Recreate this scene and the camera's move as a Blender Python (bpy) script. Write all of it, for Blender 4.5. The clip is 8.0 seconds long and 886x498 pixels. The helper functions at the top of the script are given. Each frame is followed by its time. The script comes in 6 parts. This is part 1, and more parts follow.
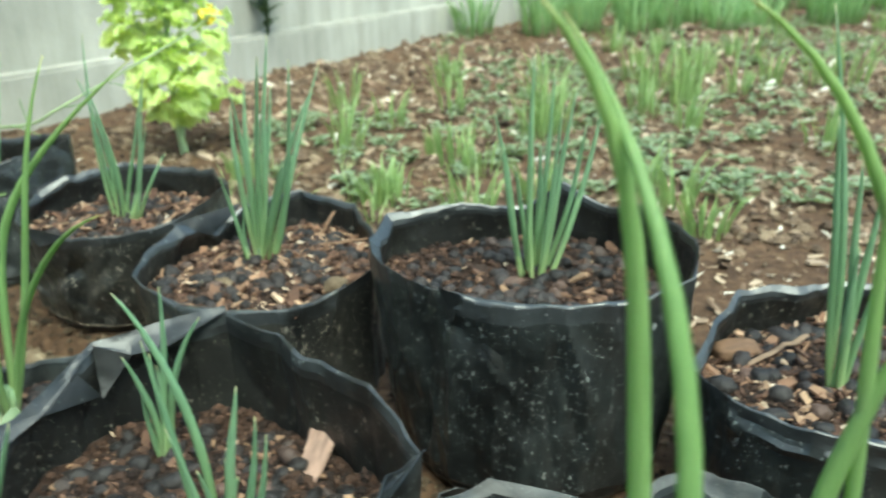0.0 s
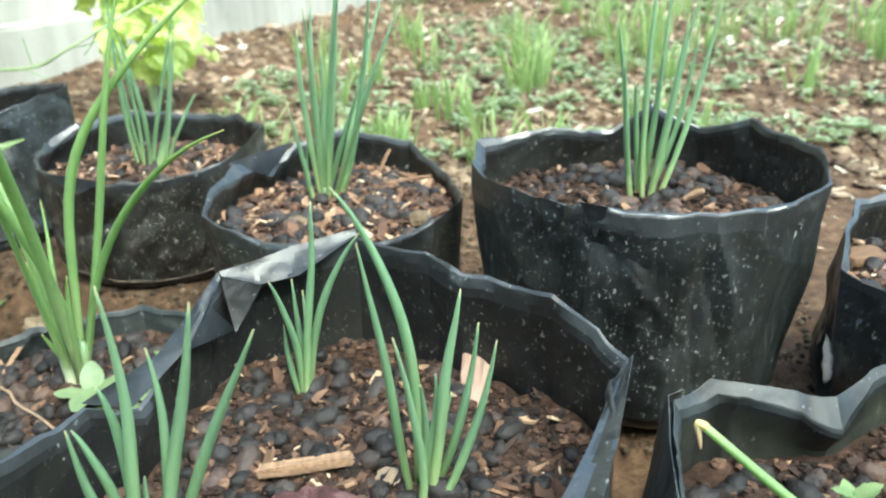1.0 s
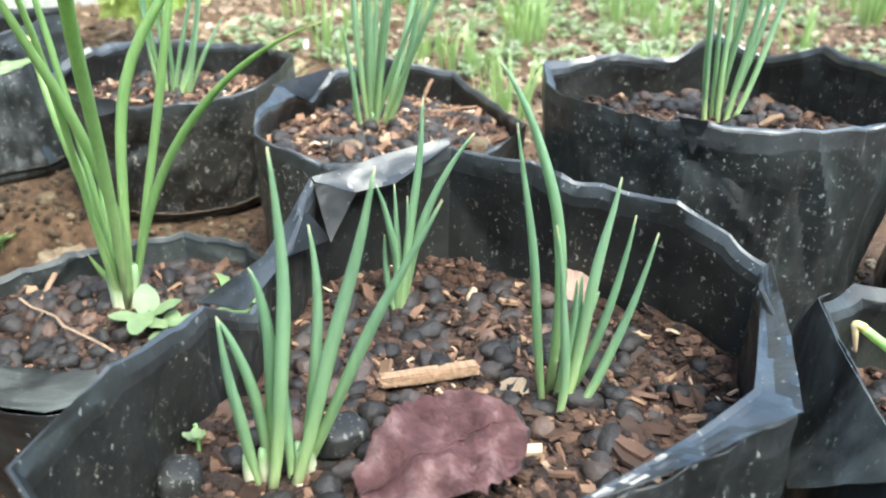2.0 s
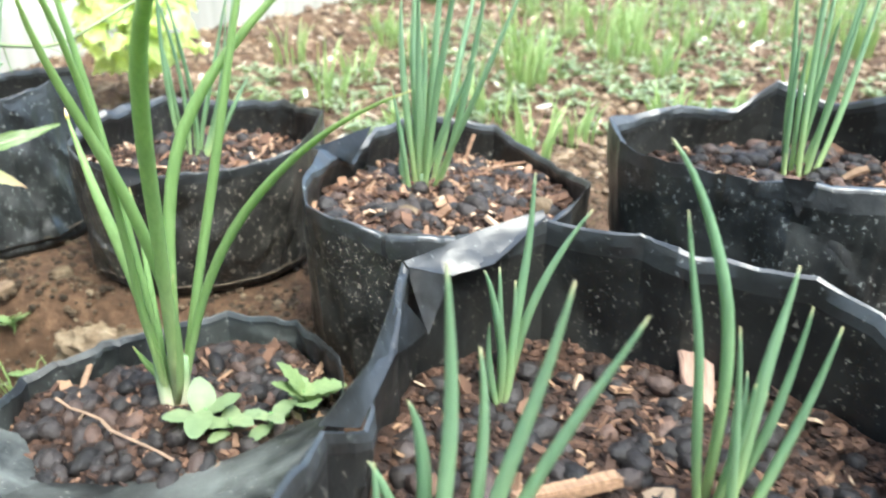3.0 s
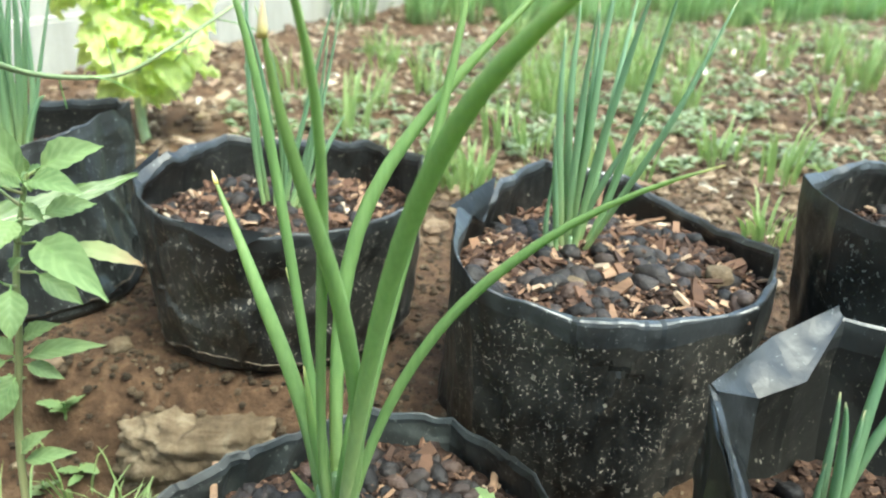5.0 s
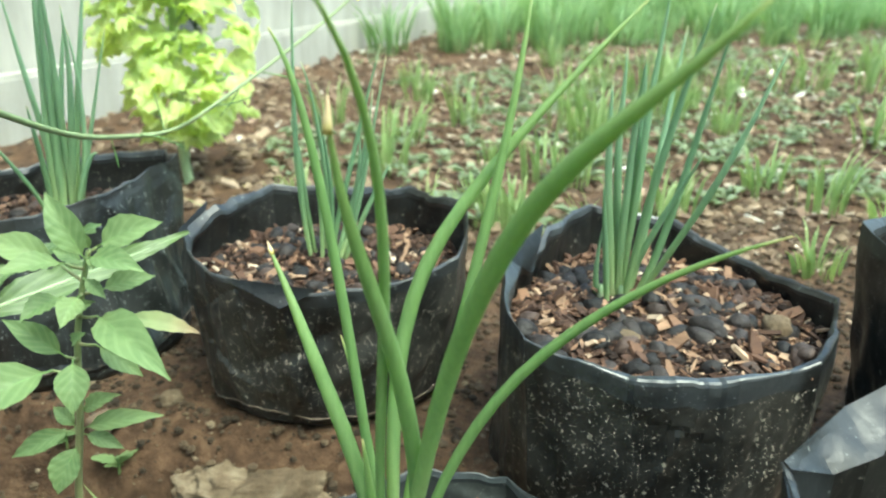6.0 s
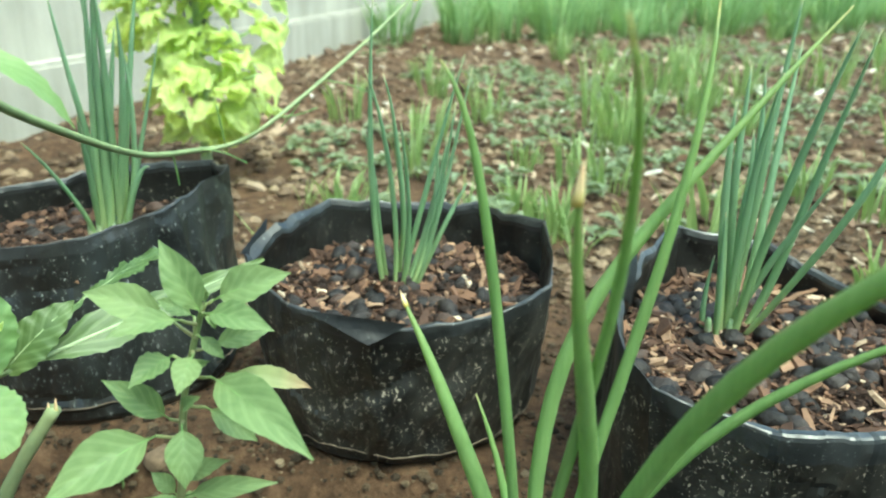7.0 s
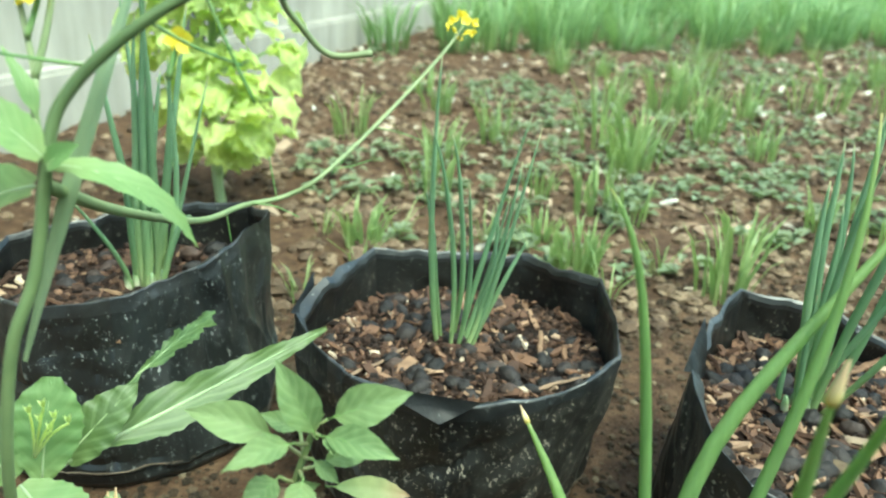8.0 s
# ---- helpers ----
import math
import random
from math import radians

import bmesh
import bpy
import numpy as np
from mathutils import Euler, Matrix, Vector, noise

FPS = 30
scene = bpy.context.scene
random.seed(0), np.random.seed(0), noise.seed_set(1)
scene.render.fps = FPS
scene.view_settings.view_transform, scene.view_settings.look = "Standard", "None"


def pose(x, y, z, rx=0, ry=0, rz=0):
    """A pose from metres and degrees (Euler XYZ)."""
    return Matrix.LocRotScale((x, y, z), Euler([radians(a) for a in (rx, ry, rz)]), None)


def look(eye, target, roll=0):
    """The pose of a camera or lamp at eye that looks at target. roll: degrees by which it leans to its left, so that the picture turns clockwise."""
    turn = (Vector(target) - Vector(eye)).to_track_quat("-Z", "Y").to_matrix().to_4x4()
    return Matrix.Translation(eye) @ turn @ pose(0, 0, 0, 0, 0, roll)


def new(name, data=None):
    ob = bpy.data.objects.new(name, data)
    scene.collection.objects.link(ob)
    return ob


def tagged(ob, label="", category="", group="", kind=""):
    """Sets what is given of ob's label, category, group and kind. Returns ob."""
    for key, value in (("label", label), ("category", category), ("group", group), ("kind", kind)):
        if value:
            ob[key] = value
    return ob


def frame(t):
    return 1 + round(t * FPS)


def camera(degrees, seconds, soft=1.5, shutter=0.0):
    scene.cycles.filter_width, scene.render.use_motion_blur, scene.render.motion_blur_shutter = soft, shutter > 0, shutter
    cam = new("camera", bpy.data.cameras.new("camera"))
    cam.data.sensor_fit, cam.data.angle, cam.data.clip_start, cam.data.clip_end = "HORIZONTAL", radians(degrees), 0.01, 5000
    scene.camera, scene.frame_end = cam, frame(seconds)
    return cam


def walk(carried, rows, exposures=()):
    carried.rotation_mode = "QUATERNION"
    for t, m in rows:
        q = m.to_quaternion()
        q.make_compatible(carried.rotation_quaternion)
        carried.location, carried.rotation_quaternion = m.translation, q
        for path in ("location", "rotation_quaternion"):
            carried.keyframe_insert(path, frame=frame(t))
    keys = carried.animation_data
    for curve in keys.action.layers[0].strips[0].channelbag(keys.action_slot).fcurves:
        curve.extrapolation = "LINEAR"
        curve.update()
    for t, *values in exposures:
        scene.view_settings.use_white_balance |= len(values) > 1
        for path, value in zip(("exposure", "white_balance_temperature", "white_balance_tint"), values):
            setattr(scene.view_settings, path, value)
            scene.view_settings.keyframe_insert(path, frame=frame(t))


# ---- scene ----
cam = camera(59.5, 8.0, 2.05, 0.25)
PATH = [
    (0, (0.087, 0.013, 0.375), (-0.045, 1.859, -0.384), -1.1),
    (0.2, (0.063, 0.016, 0.381), (-0.117, 1.845, -0.408), -2.5),
    (0.5, (0.018, 0.017, 0.358), (-0.085, 1.836, -0.468), -1.1),
    (0.8, (-0.034, 0.024, 0.339), (-0.006, 1.846, -0.486), -1.1),
    (1, (-0.054, 0.023, 0.329), (0.029, 1.85, -0.481), -0.7),
    (1.2, (-0.077, 0.023, 0.32), (0.049, 1.844, -0.498), -0.3),
    (1.5, (-0.103, 0.021, 0.301), (0.043, 1.83, -0.539), 0.3),
    (1.7, (-0.119, 0.025, 0.287), (0.053, 1.818, -0.583), 1.1),
    (2.8, (-0.178, 0.079, 0.285), (0.094, 1.883, -0.537), 0.8),
    (3, (-0.195, 0.092, 0.29), (0.087, 1.91, -0.494), 0.6),
    (3.5, (-0.248, 0.151, 0.291), (0.071, 1.984, -0.445), 1.1),
    (4, (-0.279, 0.182, 0.274), (0.055, 2.01, -0.465), 2.8),
    (4.2, (-0.292, 0.188, 0.269), (0.058, 2.01, -0.479), 2.5),
    (5.3, (-0.316, 0.209, 0.294), (0.122, 2.019, -0.435), 2.4),
    (5.5, (-0.314, 0.207, 0.295), (0.056, 2.051, -0.384), 1.4),
    (5.8, (-0.318, 0.212, 0.301), (0.03, 2.058, -0.384), 0.5),
    (6, (-0.323, 0.218, 0.306), (0.022, 2.063, -0.385), 0.3),
    (6.2, (-0.337, 0.225, 0.309), (-0.002, 2.077, -0.368), 0.1),
    (6.5, (-0.365, 0.237, 0.309), (-0.05, 2.091, -0.374), 0.8),
    (6.7, (-0.374, 0.253, 0.31), (-0.035, 2.099, -0.381), 1.1),
    (7, (-0.381, 0.274, 0.316), (0.0, 2.1, -0.404), 1.0),
    (7.5, (-0.402, 0.304, 0.328), (0.008, 2.116, -0.414), 1.2),
    (8, (-0.429, 0.319, 0.346), (0.012, 2.132, -0.377), 2.8),
]
cam.data.dof.use_dof, cam.data.dof.focus_distance, cam.data.dof.aperture_fstop = True, 0.36, 13.0
walk(cam, [(t, look(eye, target, roll)) for t, eye, target, roll in PATH],
     [(0.0, 1.86, 5980, -17), (0.6, 2.13, 5970, -14), (1.5, 2.62, 5910, -5), (3.0, 2.65, 5980, 0), (3.6, 2.42, 6040, -3), (4.6, 2.33, 6060, -7), (5.5, 2.20, 6080, -12), (6.2, 2.02, 6060, -16), (7.0, 1.94, 6030, -20), (8.0, 1.89, 6020, -22)])

# ---- light: bright overcast day ----
SUN_ELEVATION, SUN_TURN = radians(61), radians(148)
world = bpy.data.worlds.new("sky")
scene.world = world
world.use_nodes = True
wn = world.node_tree.nodes
sky = wn.new("ShaderNodeTexSky")
sky.sky_type, sky.sun_disc = "NISHITA", False
sky.sun_elevation, sky.sun_rotation = SUN_ELEVATION, SUN_TURN
sky.air_density, sky.dust_density, sky.ozone_density = 1.0, 4.0, 1.0
wn["Background"].inputs["Strength"].default_value = 0.15
world.node_tree.links.new(sky.outputs["Color"], wn["Background"].inputs["Color"])
sun = new("sun", bpy.data.lights.new("sun", "SUN"))
sun.data.energy, sun.data.angle, sun.data.color = 1.15, radians(32), (1.0, 0.96, 0.9)
to_sun = Vector((math.sin(SUN_TURN) * math.cos(SUN_ELEVATION), math.cos(SUN_TURN) * math.cos(SUN_ELEVATION), math.sin(SUN_ELEVATION)))
sun.matrix_world = look(to_sun * 10, (0, 0, 0))


# ---- materials ----
class Nodes:
    """A short way to wire a material."""

    def __init__(self, name):
        self.mat = bpy.data.materials.new(name)
        self.mat.use_nodes = True
        self.tree = self.mat.node_tree
        self.out = self.tree.nodes["Material Output"]
        self.bsdf = self.tree.nodes["Principled BSDF"]
        self.coord = self.node("ShaderNodeTexCoord").outputs["Object"]

    def node(self, kind, **fields):
        n = self.tree.nodes.new(kind)
        for k, v in fields.items():
            n.inputs[k].default_value = v
        return n

    def link(self, a, b):
        self.tree.links.new(a, b)

    def noise(self, scale, detail=4.0, rough=0.55, stretch=None, warp=0.0):
        n = self.node("ShaderNodeTexNoise", Scale=scale, Detail=detail, Roughness=rough, Distortion=warp)
        src = self.coord
        if stretch:
            m = self.node("ShaderNodeMapping")
            m.inputs["Scale"].default_value = stretch
            self.link(src, m.inputs["Vector"])
            src = m.outputs["Vector"]
        self.link(src, n.inputs["Vector"])
        return n.outputs["Fac"]

    def ramp(self, fac, stops):
        n = self.node("ShaderNodeValToRGB")
        e = n.color_ramp.elements
        while len(e) < len(stops):
            e.new(0.5)
        for k, (p, c) in enumerate(stops):
            e[k].position = p
            e[k].color = (*c, 1) if len(c) == 3 else c
        self.link(fac, n.inputs["Fac"])
        return n.outputs["Color"]

    def mix(self, fac, a, b, blend="MIX"):
        n = self.tree.nodes.new("ShaderNodeMix")
        n.data_type, n.blend_type = "RGBA", blend
        for slot, v in (("Factor", fac), ("A", a), ("B", b)):
            sock = [i for i in n.inputs if i.name == slot and (i.type == "RGBA" or slot == "Factor")][0]
            if isinstance(v, (float, int)):
                sock.default_value = v
            elif isinstance(v, tuple):
                sock.default_value = (*v, 1)
            else:
                self.link(v, sock)
        return [o for o in n.outputs if o.type == "RGBA"][0]

    def math(self, op, a, b=0.0):
        n = self.tree.nodes.new("ShaderNodeMath")
        n.operation = op
        for k, v in enumerate((a, b)):
            if isinstance(v, (float, int)):
                n.inputs[k].default_value = v
            else:
                self.link(v, n.inputs[k])
        return n.outputs[0]

    def random(self):
        return self.tree.nodes.new("ShaderNodeObjectInfo").outputs["Random"]

    def island(self):
        return self.tree.nodes.new("ShaderNodeNewGeometry").outputs["Random Per Island"]

    def uv(self):
        n = self.tree.nodes.new("ShaderNodeTexCoord")
        s = self.tree.nodes.new("ShaderNodeSeparateXYZ")
        self.link(n.outputs["UV"], s.inputs[0])
        return s.outputs["X"], s.outputs["Y"]

    def bump(self, height, strength=0.4, distance=0.002):
        n = self.node("ShaderNodeBump", Strength=strength, Distance=distance)
        self.link(height, n.inputs["Height"])
        self.link(n.outputs["Normal"], self.bsdf.inputs["Normal"])

    def done(self, color, rough=0.7, spec=0.4):
        b = self.bsdf
        if isinstance(color, tuple):
            b.inputs["Base Color"].default_value = (*color, 1)
        else:
            self.link(color, b.inputs["Base Color"])
        if isinstance(rough, float):
            b.inputs["Roughness"].default_value = rough
        else:
            self.link(rough, b.inputs["Roughness"])
        b.inputs["Specular IOR Level"].default_value = spec
        return self.mat

    def leafy(self, color, amount=0.35, gain=1.6):
        """Lets light through: mixes a translucent layer in."""
        t = self.tree.nodes.new("ShaderNodeBsdfTranslucent")
        m = self.node("ShaderNodeMixShader", Fac=amount)
        g = self.mix(1.0, color, (gain, gain * 1.0, gain * 0.65), "MULTIPLY")
        self.link(g, t.inputs["Color"])
        self.link(self.bsdf.outputs[0], m.inputs[1])
        self.link(t.outputs[0], m.inputs[2])
        self.link(m.outputs[0], self.out.inputs["Surface"])
        return self.mat


def film_material(name, dust_sheen, dust_sheen_colour, speck=0.5, sheen=0.45, gloss=0.5, fleck=(0.40, 0.36, 0.29), show=1.0):
    """Black polythene film with soil splashes run downwards, fine crinkles and a pale tint: dusty patches and, on bare
    rims and folds, painted sheen.
    """
    n = Nodes(name)
    base = n.ramp(n.noise(22, 3), [(0.3, (0.0045, 0.0048, 0.0048)), (0.75, (0.0098, 0.0104, 0.0102))])
    cloud = n.ramp(n.noise(16, 5, 0.65, (1, 1, 0.6), 0.6), [(0.40, (0, 0, 0)), (0.74, (1, 1, 1))])
    base = n.mix(n.math("MULTIPLY", cloud, dust_sheen), base, dust_sheen_colour)
    warp = n.node("ShaderNodeTexNoise", Scale=420.0, Detail=2.0)
    n.link(n.coord, warp.inputs["Vector"])
    run = n.node("ShaderNodeMapping")
    run.inputs["Scale"].default_value = (1, 1, 0.62)
    n.link(n.coord, run.inputs["Vector"])
    where = n.mix(0.005, run.outputs["Vector"], warp.outputs["Color"], "ADD")
    dots = None
    for scale, share, size in ((720.0, 0.70, 0.30), (430.0, 0.75, 0.30), (230.0, 0.42, 0.20)):
        v = n.node("ShaderNodeTexVoronoi", Scale=scale)
        n.link(where, v.inputs["Vector"])
        sep = n.node("ShaderNodeSeparateColor")
        n.link(v.outputs["Color"], sep.inputs[0])
        limit = n.math("ADD", n.math("MULTIPLY", sep.outputs[1], size), 0.08)
        d = n.math("LESS_THAN", v.outputs["Distance"], limit)
        patch = n.ramp(n.noise(11 + scale * 0.02, 4, 0.7), [(0.28, (0, 0, 0)), (0.62, (1, 1, 1))])
        some = n.math("LESS_THAN", sep.outputs[0], n.math("MULTIPLY", patch, share * speck * 2))
        d = n.math("MULTIPLY", n.math("MULTIPLY", d, some), n.math("ADD", n.math("MULTIPLY", sep.outputs[2], 0.75), 0.25))
        dots = d if dots is None else n.math("MAXIMUM", dots, d)
    base = n.mix(n.math("MULTIPLY", dots, show), base, fleck)
    rough = n.math("ADD", n.math("MULTIPLY", n.noise(30, 4), 0.22), n.math("MULTIPLY", dots, 0.35))
    rough = n.math("ADD", rough, sheen)
    fine = n.math("ADD", n.noise(34, 4, 0.55, (1, 1, 1), 0.4), n.math("MULTIPLY", n.noise(240, 3), 0.15))
    soft = n.noise(17, 2, 0.45, (1, 1, 1.6), 0.5)
    creased = None
    for scale, share in ((19.0, 0.9), (55.0, 0.16)):
        v = n.node("ShaderNodeTexVoronoi", Scale=scale)
        v.feature = "DISTANCE_TO_EDGE"
        bent = n.node("ShaderNodeTexNoise", Scale=scale * 0.6, Detail=2.0)
        n.link(n.coord, bent.inputs["Vector"])
        n.link(n.mix(0.9 / scale, n.coord, bent.outputs["Color"], "ADD"), v.inputs["Vector"])
        one = n.math("MULTIPLY", v.outputs["Distance"], share)
        creased = one if creased is None else n.math("ADD", creased, one)
    n.bump(n.math("ADD", n.math("ADD", fine, creased), n.math("MULTIPLY", soft, 2.6)), 0.27, 0.005)
    return n.done(base, rough, gloss)


FILM = film_material("black_film", 0.32, (0.048, 0.058, 0.056), 0.24, 0.27, 0.62, (0.30, 0.32, 0.30), 0.70)
FILM_SPLASHED = film_material("splashed_black_film", 0.52, (0.066, 0.062, 0.052), 0.34, 0.31, 0.6, (0.40, 0.36, 0.29), 0.85)
FILM_DUSTY = film_material("dusty_black_film", 0.62, (0.098, 0.112, 0.106), 0.16, 0.42, 0.5, (0.30, 0.32, 0.29), 0.6)
SLACK_FILM = film_material("slack_dusty_film", 0.85, (0.160, 0.172, 0.158), 0.12, 0.40, 0.5, (0.34, 0.34, 0.30), 0.6)
# The pale blue-grey tint of this rim film paints in sky sheen.
RIM_FILM = film_material("bare_black_film", 0.40, (0.086, 0.096, 0.104), 0.07, 0.29, 0.75, (0.30, 0.32, 0.30), 0.6)
INNER_FILM = film_material("soiled_inner_film", 0.34, (0.036, 0.035, 0.028), 0.20, 0.38, 0.45, (0.27, 0.25, 0.20), 0.75)
MOSSY_FILM = film_material("mossy_inner_film", 0.60, (0.070, 0.076, 0.056), 0.10, 0.42, 0.45, (0.27, 0.27, 0.22), 0.5)
RIM_DUSTY = film_material("bare_dusty_film", 0.46, (0.072, 0.089, 0.097), 0.06, 0.40, 0.42, (0.30, 0.32, 0.30), 0.5)
GLOSSY_FILM = film_material("glossy_black_film", 0.34, (0.060, 0.066, 0.068), 0.12, 0.27, 0.7, (0.30, 0.32, 0.30), 0.6)
# Folded film: part of its sheen is put into the pale tint.
FOLD_FILM = film_material("shiny_folded_film", 0.34, (0.090, 0.097, 0.104), 0.05, 0.33, 0.58, (0.30, 0.32, 0.30), 0.6)


def soil_material(name, dark, mid, light, scale=1.0, rough=0.92):
    n = Nodes(name)
    c = n.ramp(n.noise(70 * scale, 6, 0.65), [(0.32, dark), (0.52, mid), (0.74, light)])
    c = n.mix(n.ramp(n.noise(9 * scale, 3), [(0.35, (0, 0, 0)), (0.7, (0.6, 0.6, 0.6))]), c, dark)
    n.bump(n.noise(130 * scale, 6, 0.7), 0.9, 0.006)
    return n.done(c, rough, 0.2)


POT_SOIL = soil_material("potting_soil", (0.011, 0.0064, 0.0048), (0.034, 0.0185, 0.0122), (0.090, 0.049, 0.031))
EARTH = soil_material("red_brown_earth", (0.036, 0.0205, 0.012), (0.094, 0.055, 0.031), (0.185, 0.118, 0.070), 0.8)


def piece_material(name, stops, rough=0.8, grain=(90, (1, 1, 1)), relief=0.4, by="object"):
    n = Nodes(name)
    c = n.ramp(n.random() if by == "object" else n.island(), stops)
    c = n.mix(0.55, c, n.ramp(n.noise(grain[0], 4, 0.6, grain[1]), [(0.3, (0.35, 0.35, 0.35)), (0.7, (1.3, 1.3, 1.3))]), "MULTIPLY")
    n.bump(n.noise(grain[0] * 1.5, 4, 0.6, grain[1]), relief, 0.0015)
    return n.done(c, rough, 0.3)


PELLET = piece_material("dung_pellet", [(0.0, (0.009, 0.0078, 0.0076)), (0.5, (0.019, 0.0160, 0.0152)), (0.80, (0.032, 0.0255, 0.0235)), (0.92, (0.052, 0.036, 0.030)), (1.0, (0.090, 0.054, 0.040))], 0.6, (1.2, (1, 1, 1)), 0.9)
CHIPS = piece_material("wood_chips", [(0.0, (0.022, 0.0125, 0.009)), (0.45, (0.058, 0.031, 0.020)), (0.76, (0.115, 0.063, 0.039)), (0.93, (0.250, 0.158, 0.095)), (1.0, (0.48, 0.39, 0.28))], 0.8, (60, (1, 1, 6)), 0.4, "island")
PALE_CHIPS = piece_material("pale_wood_chips", [(0.0, (0.040, 0.022, 0.015)), (0.4, (0.090, 0.047, 0.029)), (0.68, (0.185, 0.103, 0.062)), (0.90, (0.340, 0.225, 0.145)), (1.0, (0.54, 0.45, 0.34))], 0.8, (60, (1, 1, 6)), 0.4, "island")
DEBRIS = piece_material("field_debris", [(0.0, (0.085, 0.055, 0.036)), (0.35, (0.205, 0.138, 0.092)), (0.7, (0.37, 0.285, 0.20)), (0.9, (0.50, 0.43, 0.33)), (1.0, (0.66, 0.64, 0.56))], 0.8, (40, (1, 1, 1)), 0.3, "island")
CLODS = piece_material("earth_clods", [(0.0, (0.058, 0.039, 0.026)), (0.5, (0.135, 0.093, 0.060)), (1.0, (0.248, 0.185, 0.122))], 0.95, (120, (1, 1, 1)), 0.8, "island")
NEAR_CRUMBS = piece_material("ground_crumbs", [(0.0, (0.022, 0.016, 0.010)), (0.5, (0.058, 0.040, 0.024)), (0.95, (0.105, 0.076, 0.047)), (1.0, (0.22, 0.175, 0.115))], 0.95, (220, (1, 1, 1)), 0.8, "island")
CRUMBS = piece_material("soil_crumbs", [(0.0, (0.010, 0.0062, 0.005)), (0.5, (0.029, 0.0162, 0.011)), (0.9, (0.066, 0.036, 0.023)), (1.0, (0.17, 0.10, 0.065))], 0.95, (220, (1, 1, 1)), 0.8, "island")
BARK = piece_material("pale_bark", [(0.0, (0.125, 0.070, 0.040)), (1.0, (0.255, 0.160, 0.098))], 0.75, (70, (1, 6, 6)), 0.7)
PINK_WOOD = piece_material("pinkish_wood", [(0.0, (0.20, 0.125, 0.095)), (1.0, (0.30, 0.20, 0.155))], 0.8, (60, (6, 1, 6)), 0.8)
ROCK = soil_material("weathered_stone", (0.066, 0.046, 0.028), (0.160, 0.120, 0.076), (0.32, 0.265, 0.185), 0.6)
PALE_FILM = soil_material("pale_film", (0.38, 0.37, 0.35), (0.50, 0.49, 0.47), (0.60, 0.59, 0.57), 0.3, 0.45)
DIRT = soil_material("dried_soil", (0.12, 0.095, 0.07), (0.22, 0.18, 0.135), (0.32, 0.27, 0.21))


def leaf_material(name, stops, spread=0.18, streak=(500, (1, 1, 0.02)), rough=0.45, through_light=0.25, by="object", gloss=0.4, veins=0.0):
    """Green tissue: colours run along the leaf (v of its UV), with fine streaks."""
    n = Nodes(name)
    u, v = n.uv()
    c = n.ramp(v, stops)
    r = n.random() if by == "object" else n.island()
    c = n.mix(spread * 2, c, n.ramp(r, [(0.0, (0.62, 0.72, 0.62)), (1.0, (1.35, 1.22, 1.25))]), "MULTIPLY")
    c = n.mix(0.35, c, n.ramp(n.noise(streak[0], 3, 0.5, streak[1]), [(0.3, (0.7, 0.75, 0.7)), (0.7, (1.25, 1.2, 1.2))]), "MULTIPLY")
    c = n.mix(0.25, c, n.ramp(n.noise(45, 3), [(0.35, (0.7, 0.75, 0.65)), (0.7, (1.2, 1.15, 1.1))]), "MULTIPLY")
    if veins:
        side = n.math("ABSOLUTE", n.math("SUBTRACT", u, 0.5))
        wave = n.math("SINE", n.math("MULTIPLY", n.math("SUBTRACT", n.math("MULTIPLY", v, 6.0), n.math("MULTIPLY", side, 4.0)), 6.283))
        wave = n.math("ADD", wave, n.math("MULTIPLY", n.noise(350, 3), 0.8))
        line = n.math("MULTIPLY", n.math("POWER", n.math("MAXIMUM", wave, 0.0), 6.0), 0.14)
        c = n.mix(n.math("MINIMUM", line, 0.13), c, (0.32, 0.42, 0.21))
        n.bump(n.math("ADD", n.math("MULTIPLY", wave, -1.0), n.math("MULTIPLY", n.noise(260, 3), 3.0)), 0.10, veins)
    else:
        n.bump(n.noise(streak[0], 2, 0.5, streak[1]), 0.15, 0.0006)
    n.done(c, rough, gloss)
    return n.leafy(c, through_light)


ONION = leaf_material("blue_green_onion", [(0.0, (0.45, 0.50, 0.28)), (0.10, (0.31, 0.42, 0.20)), (0.28, (0.215, 0.335, 0.180)), (0.6, (0.190, 0.308, 0.192)), (0.95, (0.19, 0.305, 0.190)), (1.0, (0.34, 0.33, 0.20))], through_light=0.35)
ONION_GREEN = leaf_material("grass_green_onion", [(0.0, (0.50, 0.53, 0.34)), (0.08, (0.29, 0.40, 0.18)), (0.22, (0.218, 0.338, 0.140)), (0.7, (0.218, 0.338, 0.130)), (0.95, (0.235, 0.335, 0.12)), (1.0, (0.40, 0.37, 0.18))], through_light=0.42)
GRASS = leaf_material("young_grass", [(0.0, (0.20, 0.25, 0.11)), (0.3, (0.215, 0.305, 0.120)), (1.0, (0.265, 0.355, 0.160))], 0.25, (300, (1, 1, 0.05)), 0.5, 0.34, "island")
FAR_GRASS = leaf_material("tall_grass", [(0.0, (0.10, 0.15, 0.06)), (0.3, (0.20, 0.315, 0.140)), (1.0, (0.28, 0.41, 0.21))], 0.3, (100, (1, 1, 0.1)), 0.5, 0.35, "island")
WEED = leaf_material("low_weed", [(0.0, (0.15, 0.185, 0.115)), (1.0, (0.22, 0.275, 0.175))], 0.25, (120, (1, 1, 1)), 0.6, 0.3, "island")
